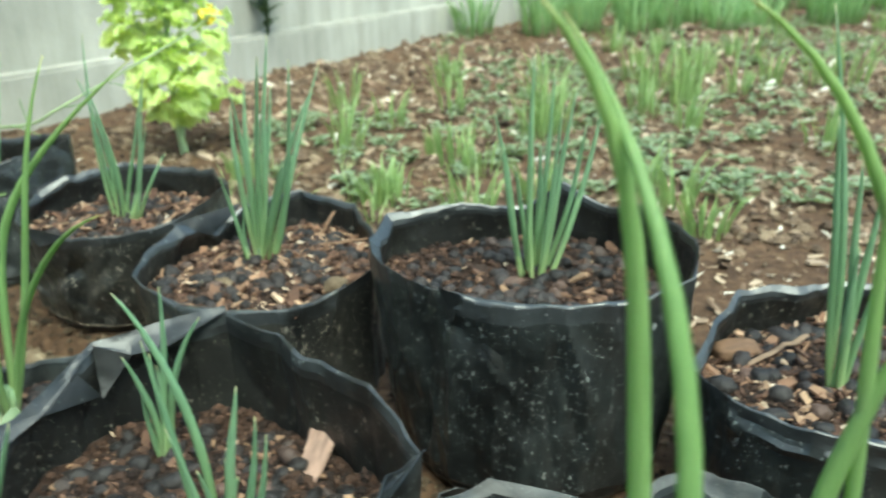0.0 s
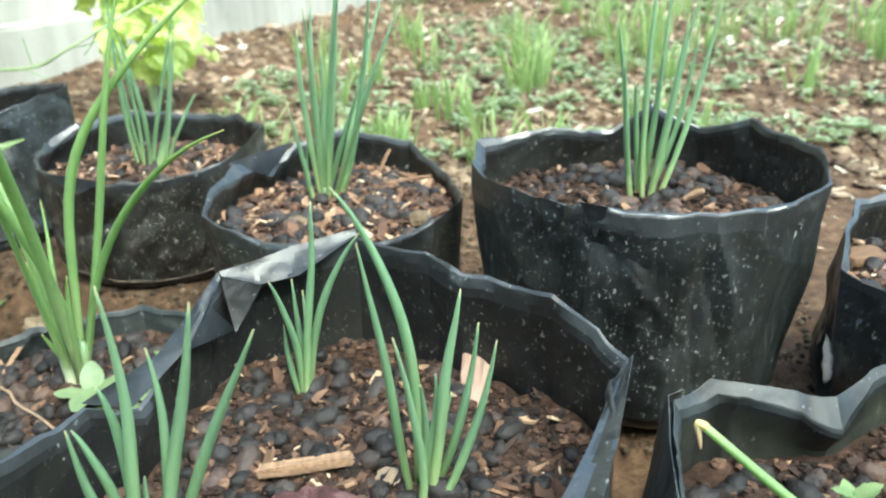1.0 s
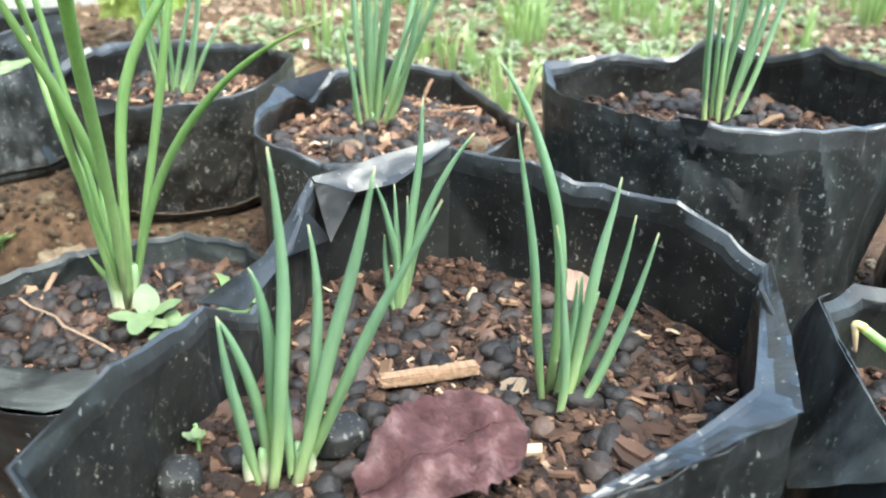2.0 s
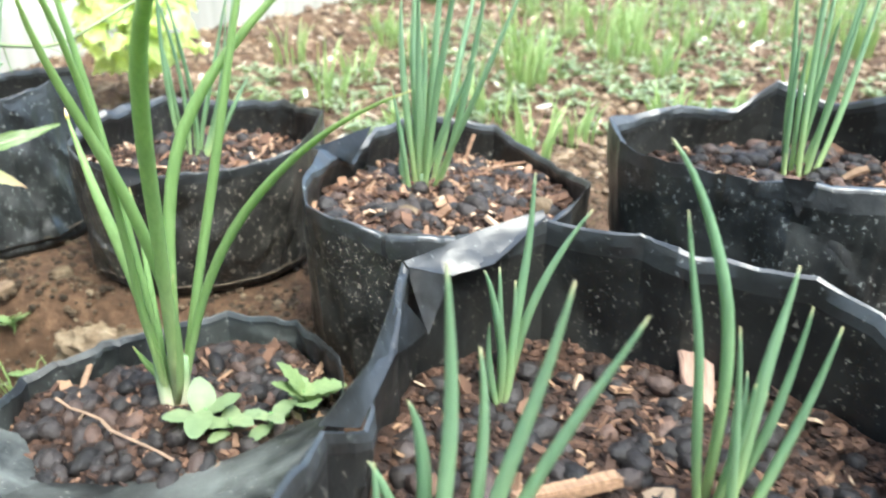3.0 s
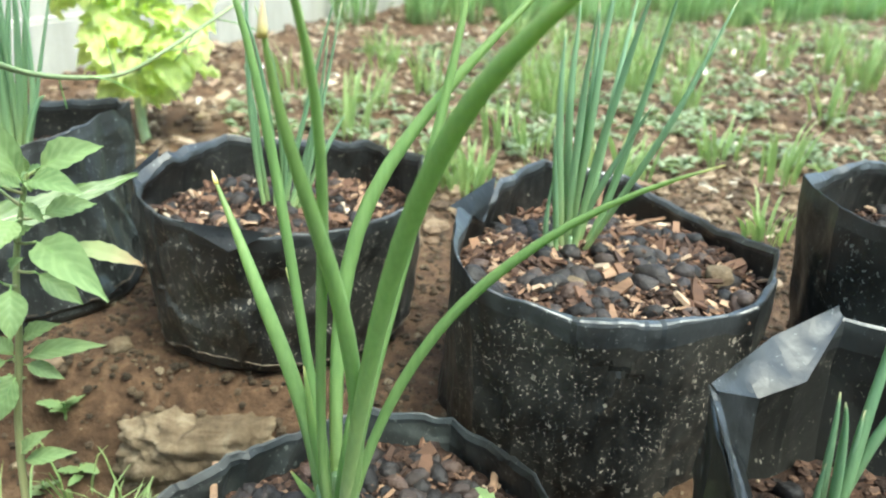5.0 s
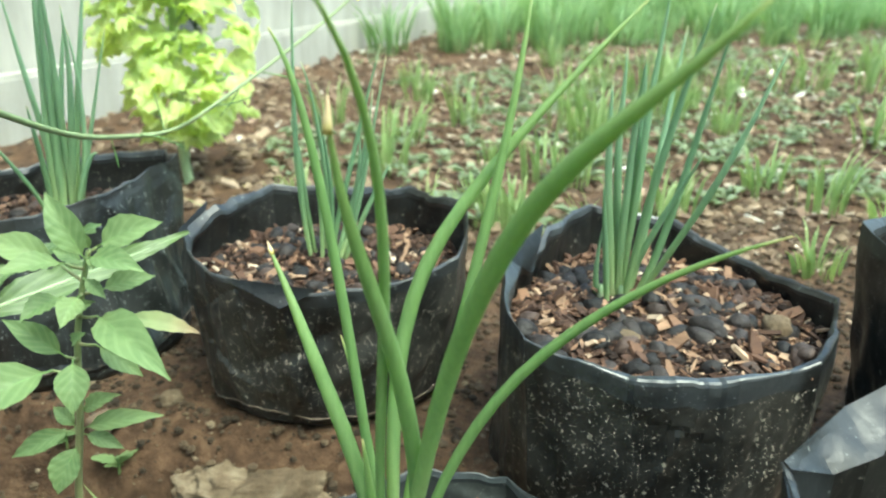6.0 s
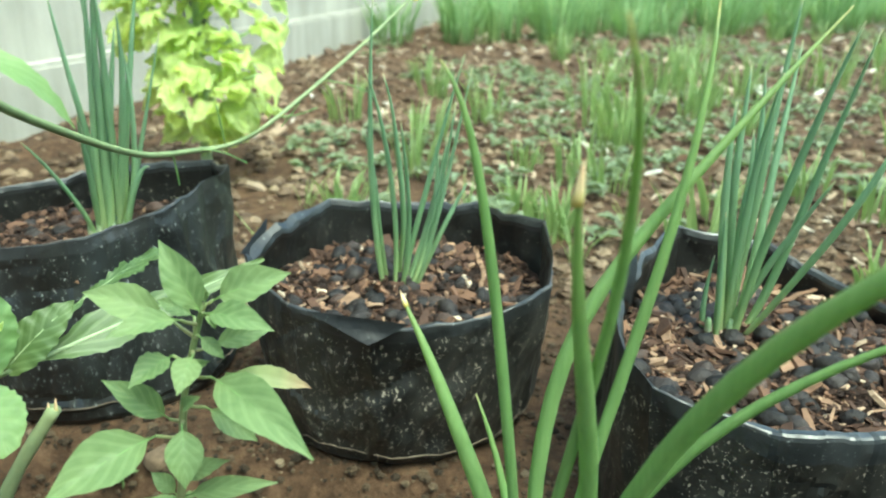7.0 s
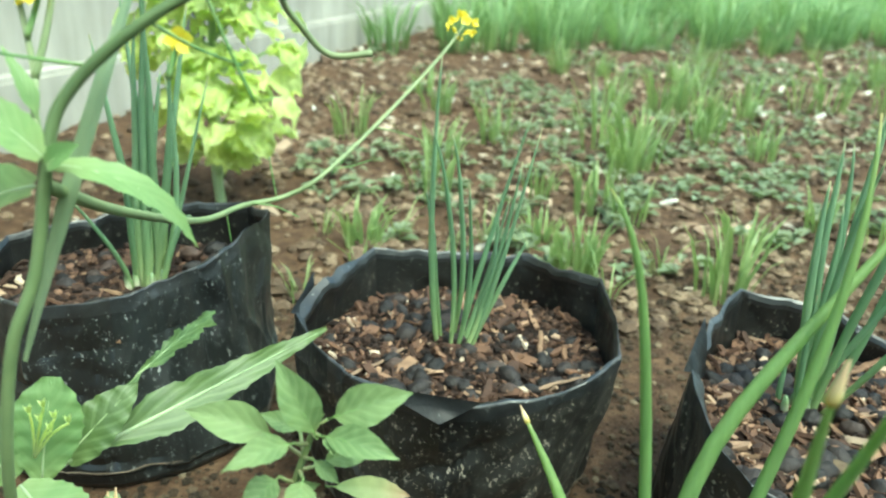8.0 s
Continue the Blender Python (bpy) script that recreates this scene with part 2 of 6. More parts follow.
BASIL = leaf_material("basil_leaf", [(0.0, (0.190, 0.255, 0.105)), (0.3, (0.158, 0.228, 0.098)), (1.0, (0.170, 0.238, 0.105))], 0.22, (160, (1, 1, 1)), 0.52, 0.25, gloss=0.28, veins=0.0006)
BASIL_RIB = leaf_material("basil_rib", [(0.0, (0.20, 0.33, 0.11)), (1.0, (0.15, 0.28, 0.085))], 0.1, (300, (1, 1, 0.1)), 0.45, 0.2)
MUSTARD = leaf_material("mustard_leaf", [(0.0, (0.24, 0.33, 0.14)), (0.3, (0.165, 0.270, 0.105)), (1.0, (0.185, 0.290, 0.115))], 0.2, (120, (1, 1, 1)), 0.45, 0.3, gloss=0.32, veins=0.0006)
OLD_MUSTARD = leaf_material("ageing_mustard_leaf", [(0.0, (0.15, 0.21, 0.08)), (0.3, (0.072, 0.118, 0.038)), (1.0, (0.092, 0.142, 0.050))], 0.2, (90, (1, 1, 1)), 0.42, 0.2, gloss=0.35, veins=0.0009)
WILTED = leaf_material("wilting_basil", [(0.0, (0.18, 0.26, 0.10)), (0.55, (0.23, 0.26, 0.125)), (0.85, (0.30, 0.24, 0.14)), (1.0, (0.22, 0.15, 0.10))], 0.1, (160, (1, 1, 1)), 0.6, 0.25)
BASIL_STEM = leaf_material("basil_stem", [(0.0, (0.26, 0.25, 0.13)), (1.0, (0.20, 0.27, 0.11))], 0.1, (200, (1, 1, 0.1)), 0.5, 0.1)
PALE_STEM = leaf_material("pale_flower_stalk", [(0.0, (0.21, 0.27, 0.13)), (1.0, (0.27, 0.32, 0.17))], 0.1, (120, (1, 1, 1)), 0.5, 0.1)
DARK_LEAF = leaf_material("dark_leaf", [(0.0, (0.035, 0.055, 0.022)), (1.0, (0.045, 0.075, 0.028))], 0.3, (120, (1, 1, 1)), 0.5, 0.15)
OLIVE_STEM = leaf_material("olive_stem", [(0.0, (0.21, 0.28, 0.13)), (0.45, (0.17, 0.24, 0.11)), (0.6, (0.105, 0.155, 0.068)), (1.0, (0.13, 0.19, 0.08))], 0.1, (120, (1, 1, 1)), 0.45, 0.1)
PALE_LEAF = leaf_material("pale_leaf_underside", [(0.0, (0.27, 0.34, 0.21)), (1.0, (0.25, 0.34, 0.23))], 0.1, (200, (1, 1, 0.1)), 0.5, 0.3)
MIDRIB = leaf_material("pale_midrib", [(0.0, (0.46, 0.55, 0.34)), (1.0, (0.28, 0.40, 0.18))], 0.1, (300, (1, 1, 0.1)), 0.4, 0.2)
SHAFT = leaf_material("onion_shaft", [(0.0, (0.50, 0.46, 0.36)), (0.35, (0.50, 0.52, 0.37)), (0.75, (0.22, 0.31, 0.16)), (1.0, (0.16, 0.25, 0.13))], 0.1, (400, (1, 1, 0.05)), 0.4, 0.15)
STEM = leaf_material("green_stem", [(0.0, (0.21, 0.30, 0.12)), (0.5, (0.14, 0.26, 0.08)), (1.0, (0.115, 0.235, 0.075))], 0.12, (300, (1, 1, 0.05)), 0.4, 0.12)
LETTUCE = leaf_material("yellow_green_lettuce", [(0.0, (0.50, 0.57, 0.32)), (0.5, (0.49, 0.575, 0.26)), (1.0, (0.56, 0.635, 0.32))], 0.12, (90, (1, 1, 1)), 0.5, 0.55)
PETAL = leaf_material("yellow_petal", [(0.0, (0.82, 0.66, 0.05)), (1.0, (0.86, 0.76, 0.12))], 0.1, (90, (1, 1, 1)), 0.5, 0.3)
SEEDLING = leaf_material("pale_seedling", [(0.0, (0.195, 0.250, 0.13)), (1.0, (0.165, 0.225, 0.12))], 0.15, (160, (1, 1, 1)), 0.5, 0.3)
DRY_TIP = leaf_material("dry_leaf_tip", [(0.0, (0.55, 0.47, 0.12)), (0.45, (0.66, 0.55, 0.33)), (1.0, (0.55, 0.40, 0.27))], 0.1, (200, (1, 1, 0.1)), 0.7, 0.2)
RED_LEAF = soil_material("withered_red_leaf", (0.030, 0.012, 0.012), (0.078, 0.036, 0.036), (0.22, 0.140, 0.135), 0.9, 0.40)


def wall_material():
    n = Nodes("stained_concrete")
    c = n.ramp(n.noise(3.5, 5, 0.6), [(0.3, (0.270, 0.258, 0.228)), (0.7, (0.365, 0.350, 0.310))])
    c = n.mix(0.6, c, n.ramp(n.noise(5, 5, 0.6, (3, 3, 0.35)), [(0.35, (0.62, 0.64, 0.60)), (0.65, (1.1, 1.1, 1.08))]), "MULTIPLY")
    n.bump(n.noise(60, 5, 0.65), 0.4, 0.004)
    return n.done(c, 0.9, 0.25)


CONCRETE = wall_material()
random.seed(4)


# ---- builders ----
def part(name, bm, material, parent, label="", smooth=True):
    me = bpy.data.meshes.new(name)
    bm.to_mesh(me)
    bm.free()
    me.materials.append(material)
    if smooth:
        me.polygons.foreach_set("use_smooth", [True] * len(me.polygons))
    ob = new(name, me)
    ob.parent = parent
    if label:
        tagged(ob, label)
    return ob


def raw(name, verts, faces, material, parent=None, uvs=None, smooth=False):
    me = bpy.data.meshes.new(name)
    me.from_pydata(verts, [], faces)
    me.materials.append(material)
    if uvs is not None:
        layer = me.uv_layers.new(name="UVMap")
        flat = np.array([uvs[l.vertex_index] for l in me.loops], dtype=float).ravel()
        layer.data.foreach_set("uv", flat)
    if smooth:
        me.polygons.foreach_set("use_smooth", [True] * len(me.polygons))
    ob = new(name, me)
    ob.parent = parent
    return ob


def thing(name, place, label, category, group="", kind=""):
    ob = new(name)
    ob.empty_display_size = 0.02
    ob.location = place
    return tagged(ob, label, category, group, kind)


def bezier(points, n):
    """n + 1 points along the Bezier curve of 3 or 4 control points."""
    ps = [Vector(p) for p in points]
    out = []
    for k in range(n + 1):
        row, u = ps, k / n
        while len(row) > 1:
            row = [a.lerp(b, u) for a, b in zip(row, row[1:])]
        out.append(row[0])
    return out


def tube_bm(points, radii, sides=8, flat=1.0, bm=None):
    """A tapered tube along the points, with v of the UV from base to tip."""
    bm = bm or bmesh.new()
    uv = bm.loops.layers.uv.verify()
    rings = []
    side = Vector((1, 0, 0))
    n = len(points) - 1
    for k, p in enumerate(points):
        d = (points[min(k + 1, n)] - points[max(k - 1, 0)]).normalized()
        side = (side - d * side.dot(d)).normalized()
        up = d.cross(side)
        r = radii[k]
        rings.append([bm.verts.new(p + side * (math.cos(a) * r) + up * (math.sin(a) * r * flat)) for a in [2 * math.pi * j / sides for j in range(sides)]])
    for k in range(n):
        for j in range(sides):
            f = bm.faces.new((rings[k][j], rings[k][(j + 1) % sides], rings[k + 1][(j + 1) % sides], rings[k + 1][j]))
            for loop, (a, b) in zip(f.loops, ((j, k), (j + 1, k), (j + 1, k + 1), (j, k + 1))):
                loop[uv].uv = (a / sides, b / n)
    for ring, v in ((rings[0][::-1], 0.0), (rings[-1], 1.0)):
        f = bm.faces.new(ring)
        for loop in f.loops:
            loop[uv].uv = (0.5, v)
    return bm


def onion_leaf(parent, points, width, material, name="leaf", tip=0.12, label=""):
    pts = bezier(points, 16)
    h = (pts[-1] - pts[0]).length
    for k, p in enumerate(pts):
        u = k / 16
        sway = 0.012 * h * math.sin(math.pi * u)
        p.x += sway * noise.noise((points[2][0] * 90, points[2][1] * 90, u * 2.2))
        p.y += sway * noise.noise((points[2][1] * 90 + 7, points[2][0] * 90, u * 2.2))
    radii = []
    for k in range(17):
        u = k / 16
        body = 0.68 + 0.40 * math.sin(math.pi * min(1, 0.06 + u * 0.95))
        radii.append(0.40 * width * body * (1 - u ** 3.2) ** 0.8 + 0.00035)
    return part(name, tube_bm(pts, radii, 8, 0.85), material, parent, label)


def onion(place, leaves, label, material=ONION, group="", shaft=0.0045, squeeze=0.72):
    """leaves: (base offset x, y; bend x, y, z; tip x, y, z; width), from the foot of the clump."""
    ob = thing("spring_onion", place, label, "spring onion", group)
    for k, (bx, by, mx, my, mz, tx, ty, tz, w) in enumerate(leaves):
        bx, by = bx * squeeze, by + 0.008 * squeeze * math.sin(k * 2.4)
        onion_leaf(ob, [(bx, by, -0.004), (mx, my, mz), (tx, ty, tz)], w, material)
    feet = []
    for leaf in leaves if shaft > 0.0041 else []:
        if all((leaf[0] - a) ** 2 + (leaf[1] - b) ** 2 > 0.0045 ** 2 for a, b in feet):
            feet.append((leaf[0], leaf[1]))
    for a, b in feet[:9]:
        lean = Vector((a * 0.25, b * 0.25, 0))
        pts = [Vector((a, b, -0.008)), Vector((a, b, 0.004)) + lean * 0.1, Vector((a, b, 0.009)) + lean * 0.2, Vector((a, b, 0.014)) + lean * 0.3]
        part("shaft", tube_bm(pts, [shaft * 0.55, shaft * 0.6, shaft * 0.5, shaft * 0.3], 8), SHAFT, ob, "pale green-white shaft")
    return ob


def blade_bm(length, width, profile, rows=10, cols=6, fold=0.35, droop=0.3, ruffle=0.0, waves=6, seed=0, bm=None, m=None, teeth=0.0, ragged=0.0, lower=1.0):
    """A leaf blade from the origin along +y, upper side +z. profile(v): half width, 0 to 1."""
    bm = bm or bmesh.new()
    uv = bm.loops.layers.uv.verify()
    grid = []
    rng = random.Random(seed)
    ph = rng.uniform(0, 6)
    for i in range(rows + 1):
        v = i / rows
        bend = -droop * v
        cy = length * v * math.cos(bend * 0.5)
        cz = length * v * math.sin(bend * 0.5) * 1.6
        line = []
        for j in range(cols + 1):
            u = 2 * j / cols - 1
            hw = width * 0.5 * profile(v) * (1 + (teeth * ((i * 2) % 4 - 1) if abs(u) > 0.9 else 0))
            if ragged:
                hw *= max(0.12, 1 + ragged * (1.3 * noise.noise((v * 7 + seed, u > 0, 3)) + 0.7 * noise.noise((v * 23 + seed, u > 0, 8))))
            if u < 0:
                hw *= lower
            x = u * hw
            z = cz + abs(u) * hw * fold + ruffle * abs(u) ** 2 * math.sin(v * waves * 2 * math.pi + ph + (1.5 if u > 0 else 0)) + 0.006 * width * math.cos(v * 30) * (1 - abs(u))
            p = Vector((x, cy, z))
            line.append(bm.verts.new(m @ p if m else p))
        grid.append(line)
    for i in range(rows):
        for j in range(cols):
            f = bm.faces.new((grid[i][j], grid[i][j + 1], grid[i + 1][j + 1], grid[i + 1][j]))
            for loop, (a, b) in zip(f.loops, ((j, i), (j + 1, i), (j + 1, i + 1), (j, i + 1))):
                loop[uv].uv = (a / cols, b / rows)
    return bm


def ovate(v):
    return max(0.02, math.sin(math.pi * min(1.0, 0.05 + 0.95 * v) ** 0.80)) ** 0.72 if v < 0.999 else 0.02


def aim(place, heading, pitch, roll=0.0, scale=1.0):
    """The pose of a blade that sets out at place: heading in degrees from +y to +x, pitch up."""
    return Matrix.Translation(place) @ pose(0, 0, 0, 0, 0, -heading) @ pose(0, 0, 0, pitch, 0, 0) @ pose(0, 0, 0, 0, roll, 0) @ Matrix.Scale(scale, 4)


# ---- ground: an upper bed and a lower strip in front of it ----
EDGE = [(-3.0, 0.80), (-0.60, 0.765), (-0.42, 0.715), (-0.30, 0.660), (-0.20, 0.585), (-0.08, 0.535), (0.02, 0.465), (0.18, 0.45), (0.26, 0.34), (0.6, 0.30), (3.0, 0.30)]
LOW = -0.085


def edge_at(x):
    for (a, p), (b, q) in zip(EDGE, EDGE[1:]):
        if x <= b:
            return p + (q - p) * min(1, max(0, (x - a) / (b - a)))
    return EDGE[-1][1]


def ground_z(x, y):
    d = y - edge_at(x)
    s = min(1, max(0, (d + 0.05) / 0.06))
    s = s * s * (3 - 2 * s)
    z = LOW * (1 - s)
    rough = 0.006 * noise.noise((x * 14, y * 14, 0)) + 0.003 * noise.noise((x * 45, y * 45, 3))
    far = min(1, max(0, (y - 0.95) / 0.5))
    rough += far * (0.018 * noise.noise((x * 4, y * 4, 7)) + 0.010 * noise.noise((x * 11, y * 11, 9)))
    front = min(1, max(0, (0.72 - y) / 0.1))
    return z + rough * (0.35 + 0.65 * far + 0.9 * front)


def axis(stops):
    out = []
    for a, b, step in stops:
        k = max(1, round((b - a) / step))
        out += [a + (b - a) * i / k for i in range(k)]
    return out + [stops[-1][1]]


def build_ground():
    xs = axis([(-400, -40, 90), (-40, -4, 6), (-4, -1, 0.25), (-1, 1.2, 0.02), (1.2, 4, 0.08), (4, 40, 6), (40, 400, 90)])
    ys = axis([(-400, -40, 90), (-40, -2, 5), (-2, 0.2, 0.1), (0.2, 2.4, 0.02), (2.4, 6, 0.08), (6, 40, 6), (40, 400, 90)])
    verts = [(x, y, ground_z(x, y)) for y in ys for x in xs]
    w = len(xs)
    faces = [(j * w + i, j * w + i + 1, (j + 1) * w + i + 1, (j + 1) * w + i) for j in range(len(ys) - 1) for i in range(w - 1)]
    ob = raw("ground", verts, faces, EARTH, smooth=True)
    tagged(ob, "red-brown crumbly garden soil strewn with debris", "ground", kind="structure")


build_ground()

# ---- garden wall with a plinth ----
WALL_A, WALL_B = Vector((-1.92, -0.32, 0)), Vector((3.36, 9.56, 0))


def wall_x(y):
    """Where the wall's face stands at y."""
    return WALL_A.x + (WALL_B.x - WALL_A.x) * (y - WALL_A.y) / (WALL_B.y - WALL_A.y)



def box_bm(lo, hi, bevel=0.0, bm=None):
    bm = bm or bmesh.new()
    made = bmesh.ops.create_cube(bm, size=1.0)["verts"]
    for v in made:
        v.co = Vector([(lo[k] + hi[k]) / 2 + v.co[k] * (hi[k] - lo[k]) for k in range(3)])
    if bevel:
        bmesh.ops.bevel(bm, geom=list({e for v in made for e in v.link_edges}), offset=bevel, segments=2, affect="EDGES")
    return bm


def build_wall():
    along = WALL_B - WALL_A
    turn = Matrix.Translation(WALL_A) @ Matrix.Rotation(math.atan2(along.y, along.x), 4, "Z")
    wall = thing("wall_west", (0, 0, 0), "pale grey stained concrete garden wall with a plinth", "wall", kind="structure")
    wall.matrix_basis = turn
    part("wall_face", box_bm((0, 0.05, -0.1), (along.length, 0.20, 2.1)), CONCRETE, wall, smooth=False)
    part("plinth", box_bm((0, 0, -0.1), (along.length, 0.05, 0.115), 0.008), CONCRETE, wall, "smooth concrete plinth", smooth=False)


build_wall()


# Added wall, never in view: gives the bags' film something darker to reflect.
def build_unseen_wall():
    wall = thing("unseen_wall_south", (0, 0, 0), "unseen plain concrete wall added to darken what the film reflects", "wall", kind="structure")
    part("wall_face", box_bm((-1.7, -1.95, -0.2), (5.0, -1.8, 2.1)), CONCRETE, wall, smooth=False)


build_unseen_wall()


# ---- planting bags ----
def rim_curve(points, centre, n, rng):
    """Angle, radius, height and lip of a rim in n steps, from rim corners (x, y, z, lip): straight folds from corner to corner, with a smaller kink or two between."""
    rows = []
    for x, y, z, lip in points:
        dx, dy = x - centre[0], y - centre[1]
        rows.append((math.atan2(dy, dx) % (2 * math.pi), dx, dy, z, lip))
    rows.sort()
    more = []
    for p, q in zip(rows, rows[1:] + [(rows[0][0] + 2 * math.pi, *rows[0][1:])]):
        wide = math.hypot(q[1] - p[1], q[2] - p[2])
        cuts = [rng.uniform(0.3, 0.7)] if wide > 0.045 else []
        for t in cuts:
            x, y = p[1] + (q[1] - p[1]) * t, p[2] + (q[2] - p[2]) * t
            g = 1 + (0.025 * wide * 4 * t * (1 - t) + rng.gauss(0, 0.0006)) / math.hypot(x, y)
            more.append((math.atan2(y, x) % (2 * math.pi), x * g, y * g, p[3] + (q[3] - p[3]) * t + rng.gauss(-0.0006, 0.0004), (p[4] + (q[4] - p[4]) * t) * rng.choice((0.6, 0.85, 1.0, 1.3))))
    rows = sorted(rows + more)
    ang = [2 * math.pi * k / n for k in range(n)]
    for r in rows:
        ang[round(r[0] / (2 * math.pi) * n) % n] = r[0] if round(r[0] / (2 * math.pi) * n) < n else r[0] - 2 * math.pi
    rows = [(rows[-1][0] - 2 * math.pi, *rows[-1][1:])] + rows + [(rows[0][0] + 2 * math.pi, *rows[0][1:])]
    rad, top, lips = [], [], []
    for a in ang:
        k = max(i for i in range(len(rows) - 1) if rows[i][0] <= a + 1e-9)
        p, q = rows[k], rows[k + 1]
        c, d = math.cos(a), math.sin(a)
        ex, ey = q[1] - p[1], q[2] - p[2]
        chord = (p[1] * ey - p[2] * ex) / (c * ey - d * ex)
        t = (a - p[0]) / (q[0] - p[0])
        arc = math.hypot(p[1], p[2]) * (1 - t) + math.hypot(q[1], q[2]) * t
        rad.append(0.98 * chord + 0.02 * arc)
        top.append(p[3] * (1 - t) + q[3] * t - 0.0012 * math.sin(math.pi * t))
        lips.append(p[4] * (1 - t) + q[4] * t)
    return np.array(ang), np.array(rad), np.array(top), np.array(lips)


SHOULDER = ((0.04, 0.50), (0.16, 0.20), (0.36, 0.05), (0.70, 0.0), (1.05, 0.04), (1.20, 0.16), (1.28, 0.40))
CHAMFER = ((0.0, 0.10), (0.02, 0.02), (0.05, 0.0), (0.13, 0.05), (0.52, 0.46), (0.98, 0.90), (1.05, 1.08))


def creases(rng, n, size, count, depth):
    """Sharp folds in a film: a table of inward dents over height share and angle, each a ridge with flat flanks."""
    s = np.linspace(0, 1, size)[:, None]
    a = (np.arange(n) / n)[None, :]
    out = np.zeros((size, n))
    for _ in range(count):
        a0, s0 = rng.random(), 1 - 0.85 * rng.random() ** 1.6
        da = (a - a0 + 0.5) % 1.0 - 0.5
        x, y = da * 0.72, (s - s0) * 0.16
        turn = rng.choice((rng.gauss(math.pi / 2, 0.35), rng.uniform(0, math.pi)))
        u, v = x * math.cos(turn) + y * math.sin(turn), -x * math.sin(turn) + y * math.cos(turn)
        half, wide = rng.uniform(0.035, 0.09), rng.uniform(0.006, 0.018)
        ridge = np.clip(1 - np.abs(v) / wide, 0, 1) * np.clip(1 - np.abs(u) / half, 0, 1)
        step = np.clip(1 - np.abs(v) / (wide * 2.2), 0, 1) * np.clip(1 - np.abs(u) / half, 0, 1) * np.sign(v)
        out += rng.uniform(-1.0, 1.0) * depth * ridge + rng.uniform(-0.6, 0.6) * depth * step * 0.6
    return out


def crinkle(x, y, z, cell):
    """Creased film: 0 along the sharp folds, up to about 1 in the flat middles between them."""
    d = noise.voronoi((x / cell, y / cell, z / cell))[0]
    return d[1] - d[0]


def film_flap(bag, a, b, tip, bow, label="folded-over corner of shiny film"):
    """A three-cornered flap of film from the edge a-b to its tip, creased and slightly bowed."""
    o = bag.location
    a, b, tip = (Vector(p) - o for p in (a, b, tip))
    up = (b - a).cross(tip - a).normalized()
    n, rows, bm = 12, [], bmesh.new()
    for i in range(n + 1):
        row = []
        for j in range(n + 1 - i):
            u, v = i / n, j / n
            p = a + (b - a) * v + (tip - a) * u
            lift = bow * 4 * u * (1 - u) + 0.0014 * (crinkle(p.x + 3, p.y, p.z, 0.020) - 0.4) * min(1, 3 * u)
            row.append(bm.verts.new(p + up * lift))
        rows.append(row)
    for i in range(n):
        for j in range(n - i):
            bm.faces.new((rows[i][j], rows[i][j + 1], rows[i + 1][j]))
            if j < n - i - 1:
                bm.faces.new((rows[i][j + 1], rows[i + 1][j + 1], rows[i + 1][j]))
    bmesh.ops.solidify(bm, geom=bm.faces[:], thickness=0.0005)
    flap = part("film_flap", bm, FOLD_FILM, bag, label)
    flap.data.set_sharp_from_angle(angle=radians(14))


def film_fold(bag, outer, inner, material, label, dent=0.0019):
    """A turned-over band of film between two edges, creased from corner to corner."""
    o = bag.location
    n, m, bm, rows = 7, 6, bmesh.new(), []
    for (a, b), (c, d) in zip(zip(outer, outer[1:]), zip(inner, inner[1:])):
        a, b, c, d = (Vector(p) - o for p in (a, b, c, d))
        for i in range(n + (b == Vector(outer[-1]) - o)):
            u = i / n
            row = []
            for j in range(m + 1):
                p = a.lerp(b, u).lerp(c.lerp(d, u), j / m)
                edge = min(1, 4 * j / m * (1 - j / m) + 0.15)
                row.append(bm.verts.new(p + Vector((0, -0.4, 1)) * dent * edge * 2 * (crinkle(p.x + 7, p.y, p.z, 0.019) - 0.4)))
            rows.append(row)
    for p, q in zip(rows, rows[1:]):
        for j in range(m):
            bm.faces.new((p[j], q[j], q[j + 1], p[j + 1]))
    bmesh.ops.recalc_face_normals(bm, faces=bm.faces[:])
    bmesh.ops.solidify(bm, geom=bm.faces[:], thickness=0.0004)
    band = part("film_fold", bm, material, bag, label)
    band.data.set_sharp_from_angle(angle=radians(12))


